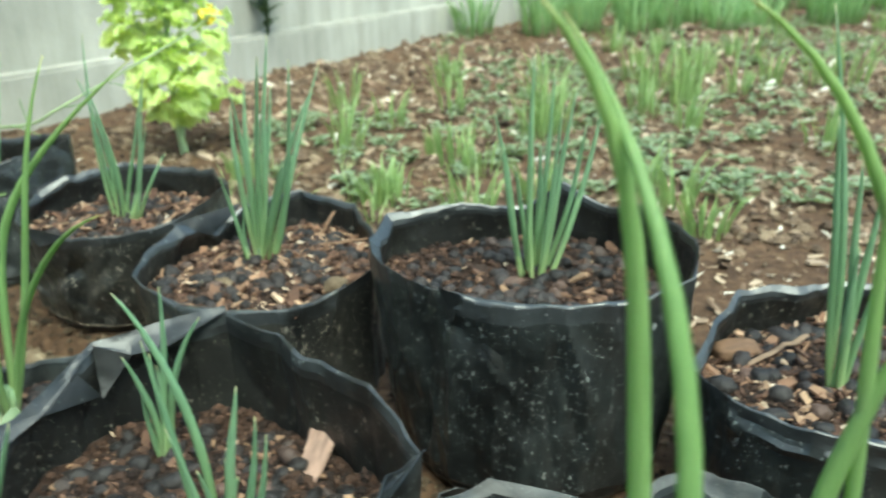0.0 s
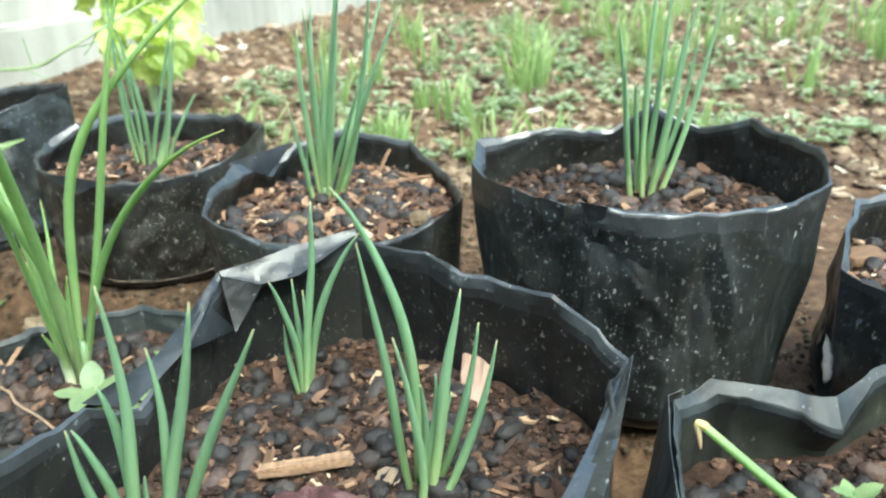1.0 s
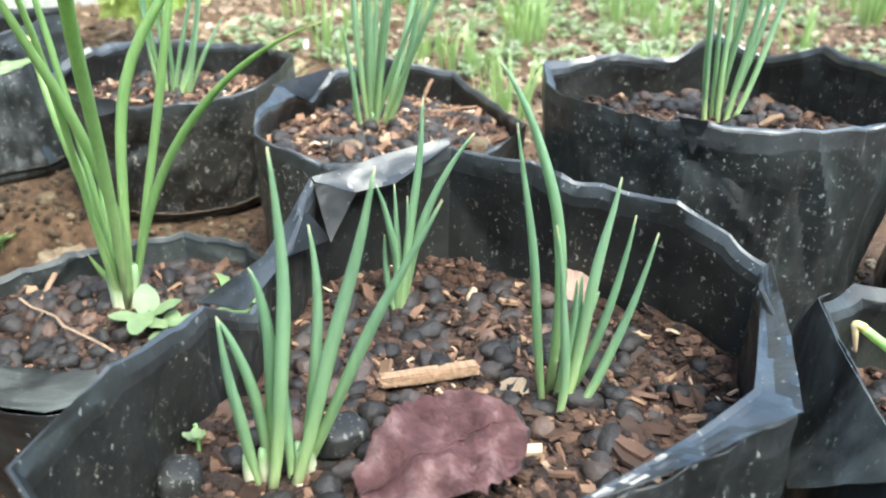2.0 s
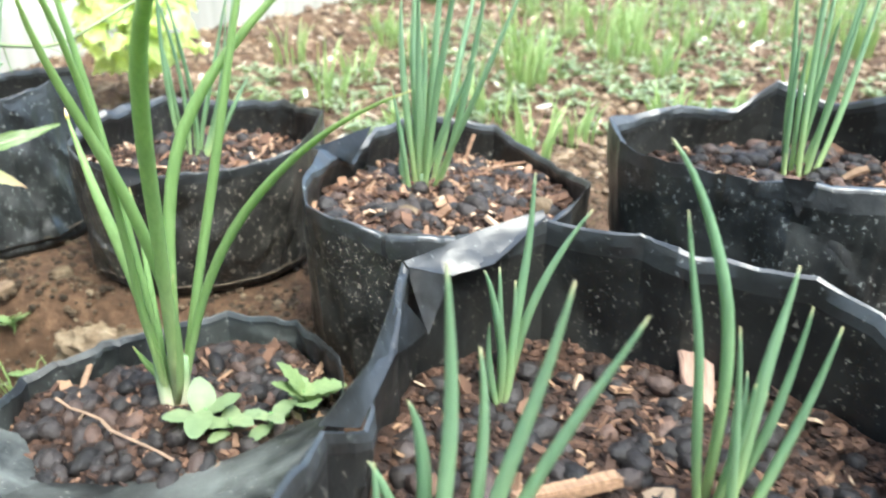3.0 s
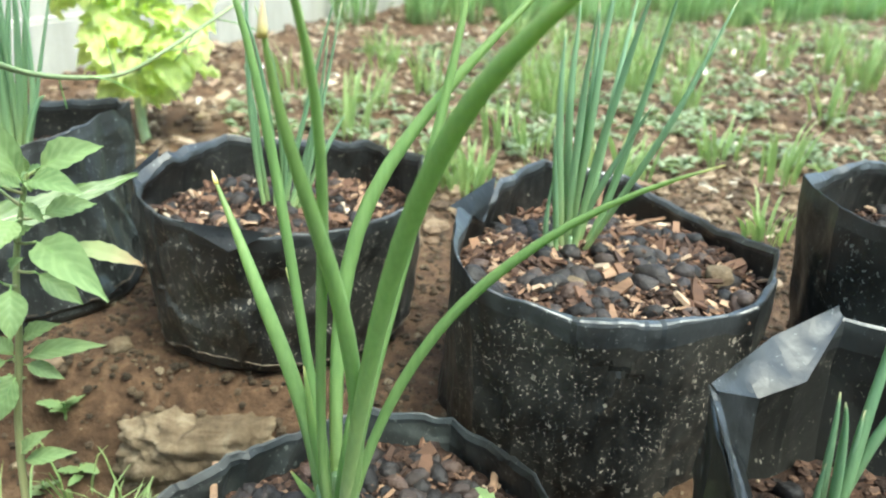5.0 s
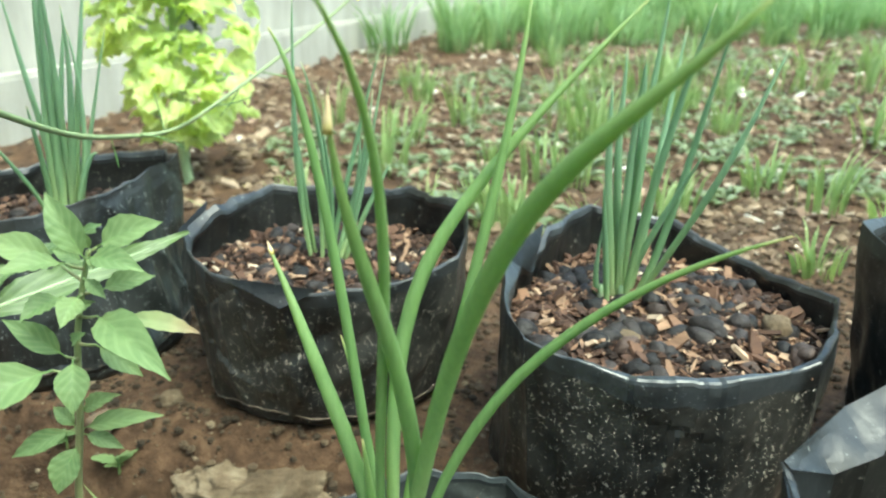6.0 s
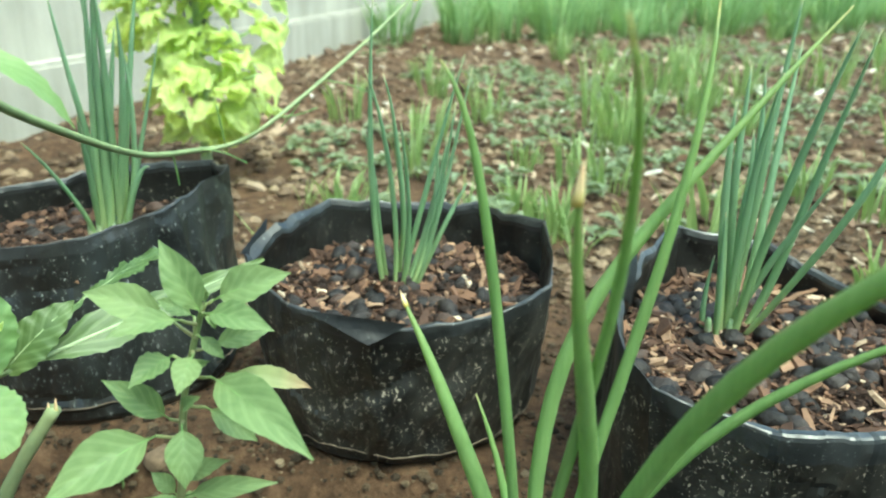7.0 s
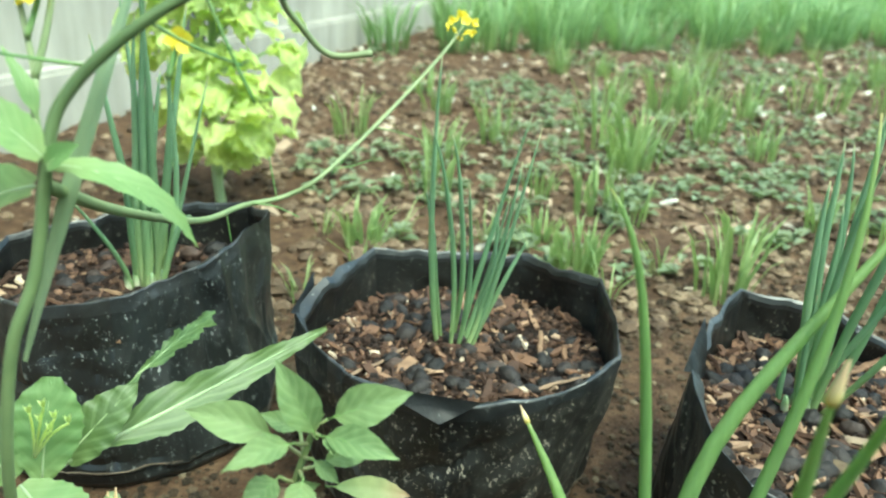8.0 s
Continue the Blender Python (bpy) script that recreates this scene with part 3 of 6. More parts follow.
def polybag(centre, z0, base_r, rim, soil, label, film=FILM, seed=0, pellets=0, chips=0, mound=0.004, pellet_size=0.0075, crumple=1.0, rise=0.0, flaps=(), slim=0.75, chip_size=1.0, mulch=CHIPS):
    """A bag of thin film. rim: corners (x, y, z, lip); a lip above 0 is rolled outwards over the edge, one below 0 slants down inwards."""
    rng = random.Random(seed)
    N, ROWS, IN = 300, 40, 16
    ang, rad, top, lip = rim_curve(rim, centre, N, rng)
    vary = np.array([crinkle(math.cos(a) * 0.1 + seed, math.sin(a) * 0.1, 0, 0.040) for a in ang])
    lip = slim * lip * (0.55 + 0.85 * vary)
    rad = rad + 0.0026 * (np.array([crinkle(math.cos(a) * 0.1 + seed, math.sin(a) * 0.1, 4, 0.052) for a in ang]) - 0.4)
    top = top + 0.0036 * (np.array([crinkle(math.cos(a) * 0.1 + seed, math.sin(a) * 0.1, 7, 0.046) for a in ang]) - 0.4)
    roll, bend = np.abs(lip), np.clip(lip / 0.004, -1, 1) * 0.5 + 0.5
    bag = thing("polybag", (centre[0], centre[1], z0), label, "plant bag", "black planting bags")
    cos, sin = np.cos(ang), np.sin(ang)
    dents = creases(rng, N, ROWS + 1, int(44 * crumple), 0.0034)
    table = np.zeros((ROWS + 1, N))
    for i in range(ROWS + 1):
        s = i / ROWS
        for k in range(N):
            r0 = base_r * (1 + 0.03 * math.sin(2 * ang[k] + seed))
            body = r0 + (rad[k] - r0) * (0.25 * math.sin(s * math.pi / 2) + 0.75 * s)
            if s < 0.06:
                body -= base_r * 0.06 * (1 - s / 0.06) ** 2
            if s < 0.105 + 0.02 * math.sin(3 * ang[k] + seed):
                body -= 0.0035
            p = (cos[k] * 5 + seed * 3.1, sin[k] * 5, s * 2.2)
            wob = 0.0050 * noise.noise((p[0] * 0.6, p[1] * 0.6, p[2] * 0.9)) + 0.0045 * noise.noise((p[0] * 1.3, p[1] * 1.3, p[2] * 1.7)) + 0.0016 * noise.noise((p[0] * 3.2, p[1] * 3.2, p[2] * 3.4))
            x, y, z = cos[k] * base_r + seed, sin[k] * base_r, s * (top[k] - z0)
            fold = (0.0030 * s ** 5 + 0.0012) * (crinkle(x, y, z * 0.7, 0.058) - 0.4) + 0.0010 * s ** 6 * (crinkle(x, y, z, 0.026) - 0.4)
            table[i, k] = body + wob * min(1, s * 5 + 0.3) * (1 - 0.9 * s * s) + fold * min(1, s * 4)
    table += dents * (np.minimum(1, np.linspace(0, 1, ROWS + 1) * 3 + 0.15) * (1 - 0.45 * np.linspace(0, 1, ROWS + 1) ** 6))[:, None]
    top = top + 0.35 * dents[ROWS] - 0.25 * np.abs(dents[ROWS - 3])

    def outer(k, s):
        """Radius at angle index k and height share s."""
        f = min(ROWS - 1e-6, max(0.0, s * ROWS))
        i = int(f)
        return table[i, k % N] * (1 - f + i) + table[i + 1, k % N] * (f - i)

    rings = []
    for i in range(ROWS + 1):
        s = i / ROWS
        rings.append(np.stack((cos * table[i], sin * table[i], (top - z0 - roll * (1.1 * bend + 0.3)) * s), 1))
    for (a0, a1), (b0, b1) in zip(SHOULDER, CHAMFER):
        w0, w1 = a0 * bend + b0 * (1 - bend), a1 * bend + b1 * (1 - bend)
        r = table[ROWS] - w0 * roll
        kink = np.array([crinkle(cos[k] * r[k] + seed, sin[k] * r[k], w0[k] * 0.02, 0.022) - 0.4 for k in range(N)])
        rings.append(np.stack((cos * r, sin * r, top - z0 - w1 * roll + 0.0010 * kink * np.minimum(1, roll / 0.005)), 1))
    floor = soil - 0.02
    z_top = top - (0.25 * bend + 1.1 * (1 - bend)) * roll
    for i in range(1, IN + 1):
        t = i / IN
        z = z_top + (floor - z_top) * t
        share = np.clip((z - z0) / (top - z0), 0, 1)
        r = np.array([outer(k, share[k]) for k in range(N)]) - 0.0016 - (1.28 * bend + 1.05 * (1 - bend)) * roll * max(0, 1 - t * 2.2) ** 1.2
        rings.append(np.stack((cos * r, sin * r, z - z0), 1))
    verts = np.concatenate(rings).tolist()
    faces = []
    for i in range(len(rings) - 1):
        for k in range(N):
            q = (k + 1) % N
            faces.append((i * N + k, i * N + q, (i + 1) * N + q, (i + 1) * N + k))
    faces.append(tuple(range(N - 1, -1, -1)))
    low, high = ROWS - 2, ROWS + 1 + len(SHOULDER) + 1
    body = raw("bag_film", verts[:(low + 1) * N], faces[:low * N] + faces[-1:], film, bag, smooth=True)
    body.data.set_sharp_from_angle(angle=radians(15))
    lining = raw("inner_film", verts[high * N:], [tuple(v - high * N for v in f) for f in faces[high * N:-1]], FILM_DUSTY if seed == 6 else MOSSY_FILM if film == FILM_DUSTY else INNER_FILM, bag, smooth=True)
    lining.data.set_sharp_from_angle(angle=radians(15))
    tagged(lining, "soil-stained inner side of the film")
    turned = [tuple(v - low * N for v in f) for f in faces[low * N:high * N]]
    edge = raw("folded_rim", verts[low * N:(high + 1) * N], turned, RIM_DUSTY if film == FILM_DUSTY else RIM_FILM, bag, smooth=True)
    edge.data.set_sharp_from_angle(angle=radians(13))
    tagged(edge, "glossy turned-in rim of bare black film")

    if seed in (1, 2):
        line = [Vector((cos[k] * (outer(k, 0.125) + 0.0002), sin[k] * (outer(k, 0.125) + 0.0002), (top[k] - z0) * (0.118 + 0.016 * math.sin(3 * ang[k] + seed)))) for k in range(0, N, 3)]
        dirt = part("dirt_line", tube_bm(line + line[:1], [0.0005 + 0.0003 * noise.noise((k * 0.35, seed, 0)) for k in range(len(line) + 1)], 5), DIRT, bag, "pale line of dried soil along the base fold")

    # the soil inside
    def back(y):
        return min(1.0, max(0.0, (y + 0.06) / 0.06))

    def soil_r(k):
        return outer(k, (soil + rise * back(sin[k] * base_r) - z0) / (top[k % N] - z0)) - 0.0022

    def soil_h(x, y):
        d = min(1, math.hypot(x, y) / base_r)
        t = min(1.0, max(0.0, (math.hypot(x, y) / base_r - 0.80) / 0.22))
        return rise * t * t * (3 - 2 * t) * back(y) + soil - z0 + mound * (1 - d * d) + 0.005 * noise.noise((x * 28, y * 28, seed)) + 0.004 * noise.noise((x * 70, y * 70, seed)) + 0.002 * noise.noise((x * 190, y * 190, seed + 5))

    verts, faces = [(0, 0, soil_h(0, 0))], []
    RINGS, M = 44, 150
    for i in range(1, RINGS + 1):
        for j in range(M):
            k = j * N // M
            r = soil_r(k) * i / RINGS
            x, y = cos[k] * r, sin[k] * r
            verts.append((x, y, soil_h(x, y)))
    faces += [(0, 1 + k, 1 + (k + 1) % M) for k in range(M)]
    for i in range(RINGS - 1):
        for k in range(M):
            q = (k + 1) % M
            faces.append((1 + i * M + k, 1 + (i + 1) * M + k, 1 + (i + 1) * M + q, 1 + i * M + q))
    bed = raw("soil", verts, faces, POT_SOIL, bag, smooth=True)
    tagged(bed, "dark potting soil with dung pellets and wood chips")

    def spot(margin=0.003):
        k = rng.randrange(N)
        r = (soil_r(k) - margin) * math.sqrt(rng.random())
        return cos[k] * r, sin[k] * r

    for _ in range(pellets):
        x, y = spot(pellet_size * 1.5)
        ob = bpy.data.objects.new("pellet", PELLETS[rng.randrange(len(PELLETS))])
        scene.collection.objects.link(ob)
        ob.parent = bed
        s = pellet_size * rng.choice((0.55, 0.66, 0.76, 0.86, 1.0))
        ob.matrix_basis = Matrix.Translation((x, y, soil_h(x, y) + s * rng.uniform(-0.15, 0.5))) @ pose(0, 0, 0, rng.uniform(-30, 30), rng.uniform(-30, 30), rng.uniform(0, 360)) @ Matrix.Scale(s, 4)
    verts, faces = [], []
    for _ in range(int(chips * 1.15)):
        x, y = spot()
        L = rng.choice((0.0025, 0.003, 0.004, 0.005, 0.007, 0.010, 0.016)) * rng.uniform(0.5, 1.1) * chip_size
        chip_into(verts, faces, rng, (x, y, soil_h(x, y) + rng.uniform(0.0, 0.0035)), L, L * rng.uniform(0.12, 0.55), L * 0.10 + 0.0004, 45)
    if chips:
        tagged(raw("mulch", verts, faces, mulch, bed), "loose wood chips, bark crumbs and straw", kind="stuff")
    verts, faces = [], []
    for _ in range(5200 if rise else 3000):
        x, y = spot()
        crumb_into(verts, faces, rng, Vector((x, y, soil_h(x, y))), 0.0008 + 0.0034 * rng.random() ** 2)
    tagged(raw("loose_earth", verts, faces, CRUMBS, bed), "dark crumbs of soil", kind="stuff")
    for flap in flaps:
        film_flap(bag, *flap)
    return bag


def crumb_into(verts, faces, rng, c, s):
    """One uneven lump of earth, its foot in the ground."""
    b = len(verts)
    for a, h in ((0, -0.3), (1, 0.55), (2, 1.0)):
        for j in range(5):
            t = 2 * math.pi * (j + 0.35 * a) / 5
            r = s * (1.0, 1.05, 0.5)[a] * rng.uniform(0.75, 1.2)
            verts.append(c + Vector((math.cos(t) * r, math.sin(t) * r, s * h * rng.uniform(0.7, 1.0))))
    for i in (0, 5):
        for j in range(5):
            faces.append((b + i + j, b + i + (j + 1) % 5, b + i + 5 + (j + 1) % 5, b + i + 5 + j))
    faces.append(tuple(b + 10 + j for j in range(5)))


def chip_into(verts, faces, rng, place, length, width, thick, tilt):
    """One splintered, slightly wedge-shaped chip."""
    m = Matrix.Translation(place) @ pose(0, 0, 0, rng.uniform(-tilt, tilt), rng.uniform(-tilt, tilt), rng.uniform(0, 360))
    b = len(verts)
    n1, n2, k = rng.uniform(0.4, 1), rng.uniform(0.3, 1), rng.uniform(-0.25, 0.25)
    for x, w in ((-0.5, n1), (0.0, 1.0), (0.5, n2)):
        for y, z in ((-0.5, -0.5), (0.5, -0.5), (0.5, 0.5), (-0.5, 0.5)):
            verts.append(m @ Vector((x * length, (y * w + (k if x == 0 else 0)) * width, z * thick + (0.15 * thick if x == 0 else 0))))
    for i in (0, 4):
        for j in range(4):
            faces.append((b + i + j, b + i + (j + 1) % 4, b + i + 4 + (j + 1) % 4, b + i + 4 + j))
    faces.append((b + 3, b + 2, b + 1, b))
    faces.append((b + 8, b + 9, b + 10, b + 11))


def pellet_mesh(seed):
    rng = random.Random(seed)
    bm = bmesh.new()
    bmesh.ops.create_uvsphere(bm, u_segments=10, v_segments=8, radius=1.0)
    for v in bm.verts:
        d = 1 + 0.30 * noise.noise(v.co * 1.6 + Vector((seed * 3.7, 0, 0))) + 0.16 * noise.noise(v.co * 3.8 + Vector((0, seed * 2.1, 0)))
        v.co = Vector((v.co.x * rng_long[seed % 4], v.co.y * 0.95, v.co.z * 0.85)) * d
    me = bpy.data.meshes.new("pellet")
    bm.to_mesh(me)
    bm.free()
    me.materials.append(PELLET)
    me.polygons.foreach_set("use_smooth", [True] * len(me.polygons))
    return me


rng_long = (1.15, 1.4, 1.6, 1.05)
PELLETS = [pellet_mesh(k) for k in range(6)]

polybag((-0.525, 0.866), 0.0, 0.098, [
    (-0.426, 0.896, 0.154, -0.003), (-0.440, 0.930, 0.150, -0.003), (-0.480, 0.945, 0.148, -0.003), (-0.55, 0.948, 0.141, -0.003),
    (-0.615, 0.905, 0.137, -0.002), (-0.625, 0.84, 0.134, 0.003), (-0.580, 0.785, 0.135, 0.004), (-0.525, 0.784, 0.136, 0.007), (-0.460, 0.832, 0.145, 0.006)],
    0.107, "black polythene planting bag with a creased rim, holding onions", seed=1, pellets=40, chips=500)
polybag((-0.308, 0.778), 0.0, 0.094, [
    (-0.221, 0.696, 0.122, 0.004), (-0.195, 0.788, 0.133, -0.004), (-0.235, 0.848, 0.130, -0.003), (-0.290, 0.870, 0.127, -0.003), (-0.350, 0.870, 0.131, -0.003),
    (-0.394, 0.818, 0.131, -0.008), (-0.414, 0.788, 0.120, -0.011), (-0.400, 0.722, 0.120, 0.005), (-0.372, 0.690, 0.118, 0.004), (-0.340, 0.673, 0.112, 0.008), (-0.280, 0.666, 0.116, 0.005)],
    0.091, "black polythene planting bag speckled with soil splashes", FILM_SPLASHED, seed=2, pellets=90, chips=1000, chip_size=1.1, mulch=PALE_CHIPS,
    flaps=[((-0.376, 0.689, 0.119), (-0.318, 0.667, 0.116), (-0.342, 0.666, 0.105), 0.002), ((-0.398, 0.826, 0.131), (-0.416, 0.782, 0.121), (-0.402, 0.796, 0.108), 0.001)])
polybag((-0.114, 0.642), -0.055, 0.098, [
    (-0.010, 0.590, 0.121, -0.003), (-0.018, 0.672, 0.113, -0.004), (-0.050, 0.734, 0.129, -0.003), (-0.109, 0.752, 0.136, -0.003), (-0.157, 0.714, 0.134, -0.006),
    (-0.181, 0.688, 0.122, -0.010), (-0.204, 0.655, 0.133, -0.011), (-0.213, 0.612, 0.124, -0.006), (-0.215, 0.575, 0.119, 0.003), (-0.163, 0.541, 0.109, 0.010), (-0.110, 0.528, 0.109, 0.010), (-0.060, 0.535, 0.112, 0.009)],
    0.096, "black polythene planting bag filled almost to its folded rim", FILM_SPLASHED, seed=3, pellets=130, chips=2000, chip_size=1.15, mulch=PALE_CHIPS,
    flaps=[((-0.158, 0.716, 0.134), (-0.206, 0.656, 0.133), (-0.178, 0.676, 0.114), 0.002)])
polybag((0.115, 0.548), 0.0, 0.106, [
    (0.221, 0.484, 0.164, 0.005), (0.227, 0.516, 0.177, -0.004), (0.207, 0.584, 0.181, -0.003), (0.180, 0.616, 0.168, -0.004), (0.145, 0.638, 0.180, -0.003), (0.112, 0.632, 0.162, -0.005), (0.060, 0.622, 0.168, -0.004),
    (-0.003, 0.600, 0.166, -0.010), (-0.010, 0.556, 0.160, -0.013), (0.010, 0.505, 0.159, -0.005), (0.058, 0.462, 0.160, 0.007), (0.120, 0.446, 0.159, 0.008), (0.180, 0.456, 0.160, 0.008)],
    0.128, "tall black polythene planting bag flecked with dried soil", seed=4, pellets=140, chips=600,
    flaps=[((0.051, 0.467, 0.161), (0.066, 0.457, 0.161), (0.060, 0.459, 0.140), 0.001)])
polybag((0.325, 0.450), 0.0, 0.102, [
    (0.44, 0.45, 0.14, -0.004), (0.41, 0.52, 0.142, -0.004), (0.33, 0.533, 0.140, -0.006), (0.255, 0.515, 0.141, -0.008), (0.207, 0.440, 0.124, -0.007),
    (0.222, 0.405, 0.120, 0.004), (0.262, 0.378, 0.120, 0.005), (0.330, 0.355, 0.121, 0.005), (0.40, 0.37, 0.125, 0.004)],
    0.103, "black polythene planting bag with bark chips on its soil", seed=5, pellets=120, chips=1800, chip_size=0.9, mulch=PALE_CHIPS)
low_bag = polybag((-0.285, 0.490), LOW, 0.085, [
    (-0.190, 0.502, 0.048, -0.006), (-0.220, 0.566, 0.040, -0.003), (-0.268, 0.582, 0.042, -0.003), (-0.345, 0.550, 0.043, -0.004), (-0.384, 0.522, 0.036, -0.006),
    (-0.392, 0.470, 0.043, -0.004), (-0.378, 0.385, 0.046, 0.003), (-0.290, 0.355, 0.047, 0.003), (-0.226, 0.378, 0.048, 0.003), (-0.192, 0.466, 0.042, 0.003)],
    0.018, "dusty black polythene planting bag with a low slack rim", FILM_DUSTY, seed=6, pellets=280, chips=800, pellet_size=0.0066, slim=0.45)
film_fold(low_bag, [(-0.390, 0.468, 0.0445), (-0.377, 0.386, 0.0475), (-0.335, 0.369, 0.0478), (-0.290, 0.356, 0.0485), (-0.227, 0.379, 0.0495), (-0.197, 0.445, 0.046)],
          [(-0.370, 0.478, 0.024), (-0.348, 0.437, 0.023), (-0.318, 0.431, 0.023), (-0.285, 0.431, 0.023), (-0.246, 0.446, 0.024), (-0.214, 0.468, 0.026)], SLACK_FILM, "slack dusty film sloping down to the soil", 0.0016)
front_bag = polybag((-0.083, 0.318), LOW, 0.122, [
    (0.039, 0.318, 0.132, -0.003), (0.052, 0.341, 0.128, -0.003), (0.020, 0.377, 0.145, -0.004), (-0.030, 0.414, 0.149, -0.005), (-0.086, 0.455, 0.151, -0.003), (-0.122, 0.444, 0.143, -0.003), (-0.164, 0.423, 0.140, -0.003),
    (-0.174, 0.392, 0.131, -0.003), (-0.184, 0.362, 0.122, -0.003), (-0.189, 0.338, 0.113, -0.003), (-0.203, 0.318, 0.1275, -0.003), (-0.225, 0.262, 0.136, -0.003), (-0.240, 0.215, 0.134, 0.003), (-0.195, 0.165, 0.132, 0.004), (-0.083, 0.193, 0.1285, 0.003), (-0.037, 0.2105, 0.127, 0.003), (-0.009, 0.2250, 0.126, 0.003), (0.0100, 0.2330, 0.1255, 0.003), (0.0295, 0.278, 0.126, -0.002)],
    0.070, "large black polythene planting bag with a crumpled, folded rim", seed=7, pellets=240, chips=1150, pellet_size=0.0068, crumple=1.5, rise=0.010,
    flaps=[((-0.161, 0.419, 0.140), (-0.139, 0.424, 0.1325), (-0.153, 0.405, 0.112), 0.001), ((-0.164, 0.402, 0.131), (-0.172, 0.372, 0.121), (-0.153, 0.405, 0.114), 0.001)])
film_fold(front_bag, [(-0.1624, 0.4224, 0.1420), (-0.1430, 0.4335, 0.1440), (-0.1235, 0.4440, 0.1470), (-0.0866, 0.4542, 0.1534)],
          [(-0.1600, 0.4195, 0.1400), (-0.1400, 0.4240, 0.1325), (-0.1184, 0.4263, 0.1362), (-0.0862, 0.4500, 0.1500)], FOLD_FILM, "shiny film folded over into a slanting shelf")
film_fold(front_bag, [(-0.1630, 0.4225, 0.1420), (-0.1716, 0.3922, 0.1340), (-0.1822, 0.3637, 0.1255), (-0.2028, 0.3190, 0.1280)],
          [(-0.1605, 0.4190, 0.1395), (-0.1654, 0.3999, 0.1310), (-0.1700, 0.3762, 0.1220), (-0.1878, 0.3360, 0.1135)], FOLD_FILM, "shiny film folded over the edge")
film_fold(front_bag, [(0.0520, 0.3410, 0.1290), (0.0290, 0.2790, 0.1275), (0.0095, 0.2336, 0.1270), (-0.0080, 0.2257, 0.1275), (-0.0370, 0.2108, 0.1282), (-0.0830, 0.1930, 0.1292)],
          [(0.0470, 0.3380, 0.1270), (0.0170, 0.2800, 0.1240), (0.0000, 0.2490, 0.1255), (-0.0270, 0.2290, 0.1265), (-0.0500, 0.2140, 0.1272), (-0.0835, 0.1945, 0.1284)], GLOSSY_FILM, "wet-looking shiny film folded over the edge", 0.0032)
corner_bag = polybag((0.138, 0.212), LOW, 0.112, [
    (0.260, 0.21, 0.118, 0.005), (0.222, 0.332, 0.120, -0.016), (0.188, 0.345, 0.123, -0.012), (0.146, 0.323, 0.115, -0.018), (0.086, 0.325, 0.123, -0.012), (0.0625, 0.3145, 0.123, -0.008), (0.053, 0.280, 0.121, -0.003), (0.045, 0.2446, 0.118, -0.003), (0.039, 0.211, 0.116, -0.003), (0.05, 0.13, 0.115, 0.003), (0.14, 0.088, 0.115, 0.005), (0.23, 0.12, 0.115, 0.005)],
    0.080, "dusty black polythene planting bag with a wide folded rim", FILM_DUSTY, seed=8, pellets=150, chips=300, pellet_size=0.0076, crumple=1.4)
film_fold(corner_bag, [(0.0700, 0.3190, 0.1235), (0.0615, 0.3145, 0.1235), (0.0515, 0.2800, 0.1215), (0.0445, 0.2446, 0.1185), (0.0385, 0.2110, 0.1165)],
          [(0.0740, 0.3400, 0.1050), (0.0660, 0.3330, 0.0960), (0.0540, 0.3080, 0.0820), (0.0410, 0.2840, 0.0740), (0.0300, 0.2580, 0.0690)], SLACK_FILM, "slack dusty film bulging out below the rim", 0.0022)

# ---- spring onions in the bags ----
BIG_ONION = [
    ((0.002, -0.001, -0.004), (0.0202, -0.0542, 0.2278), (0.0260, -0.1227, 0.2332), (0.0670, -0.1389, 0.2816), 0.0084),
    ((-0.003, 0.001, -0.004), (-0.0082, 0.0063, 0.0834), (-0.0326, 0.0160, 0.1323), (-0.0467, 0.0471, 0.1663), 0.0076),
    ((0.001, -0.003, -0.004), (0.0311, -0.0219, 0.1088), (-0.0226, -0.0595, 0.1920), (-0.0224, -0.0676, 0.2470), 0.0072),
    ((-0.002, 0.003, -0.004), (-0.0104, 0.0074, 0.1340), (-0.0216, -0.0049, 0.2378), (-0.0392, 0.0134, 0.2619), 0.0044),
    ((-0.001, -0.002, -0.004), (-0.0184, -0.0270, 0.1222), (0.0114, -0.0527, 0.2334), (-0.0305, -0.1027, 0.2846), 0.0042),
    ((0.003, 0.002, -0.004), (0.0280, 0.0285, 0.1056), (0.0490, -0.0011, 0.2046), (0.0677, 0.0370, 0.2788), 0.0058),
    ((0.002, 0.003, -0.004), (0.0032, 0.0430, 0.1544), (0.0100, 0.0076, 0.1815), (0.1284, 0.0447, 0.2765), 0.0076),
    ((0.004, 0.000, -0.004), (0.0266, 0.0052, 0.1036), (0.0671, -0.0212, 0.1637), (0.1377, -0.0554, 0.1950), 0.0056),
    ((-0.002, 0.000, 0.004), (-0.0042, -0.0060, 0.0433), (-0.0049, 0.0133, 0.0837), (-0.0170, 0.0394, 0.1232), 0.0046),
]
big = onion((-0.293, 0.503, 0.022), [], "large spring onion with long arching grass-green leaves", ONION_GREEN, shaft=0.0055)
for *points, wide in BIG_ONION:
    onion_leaf(big, points, wide, ONION_GREEN)
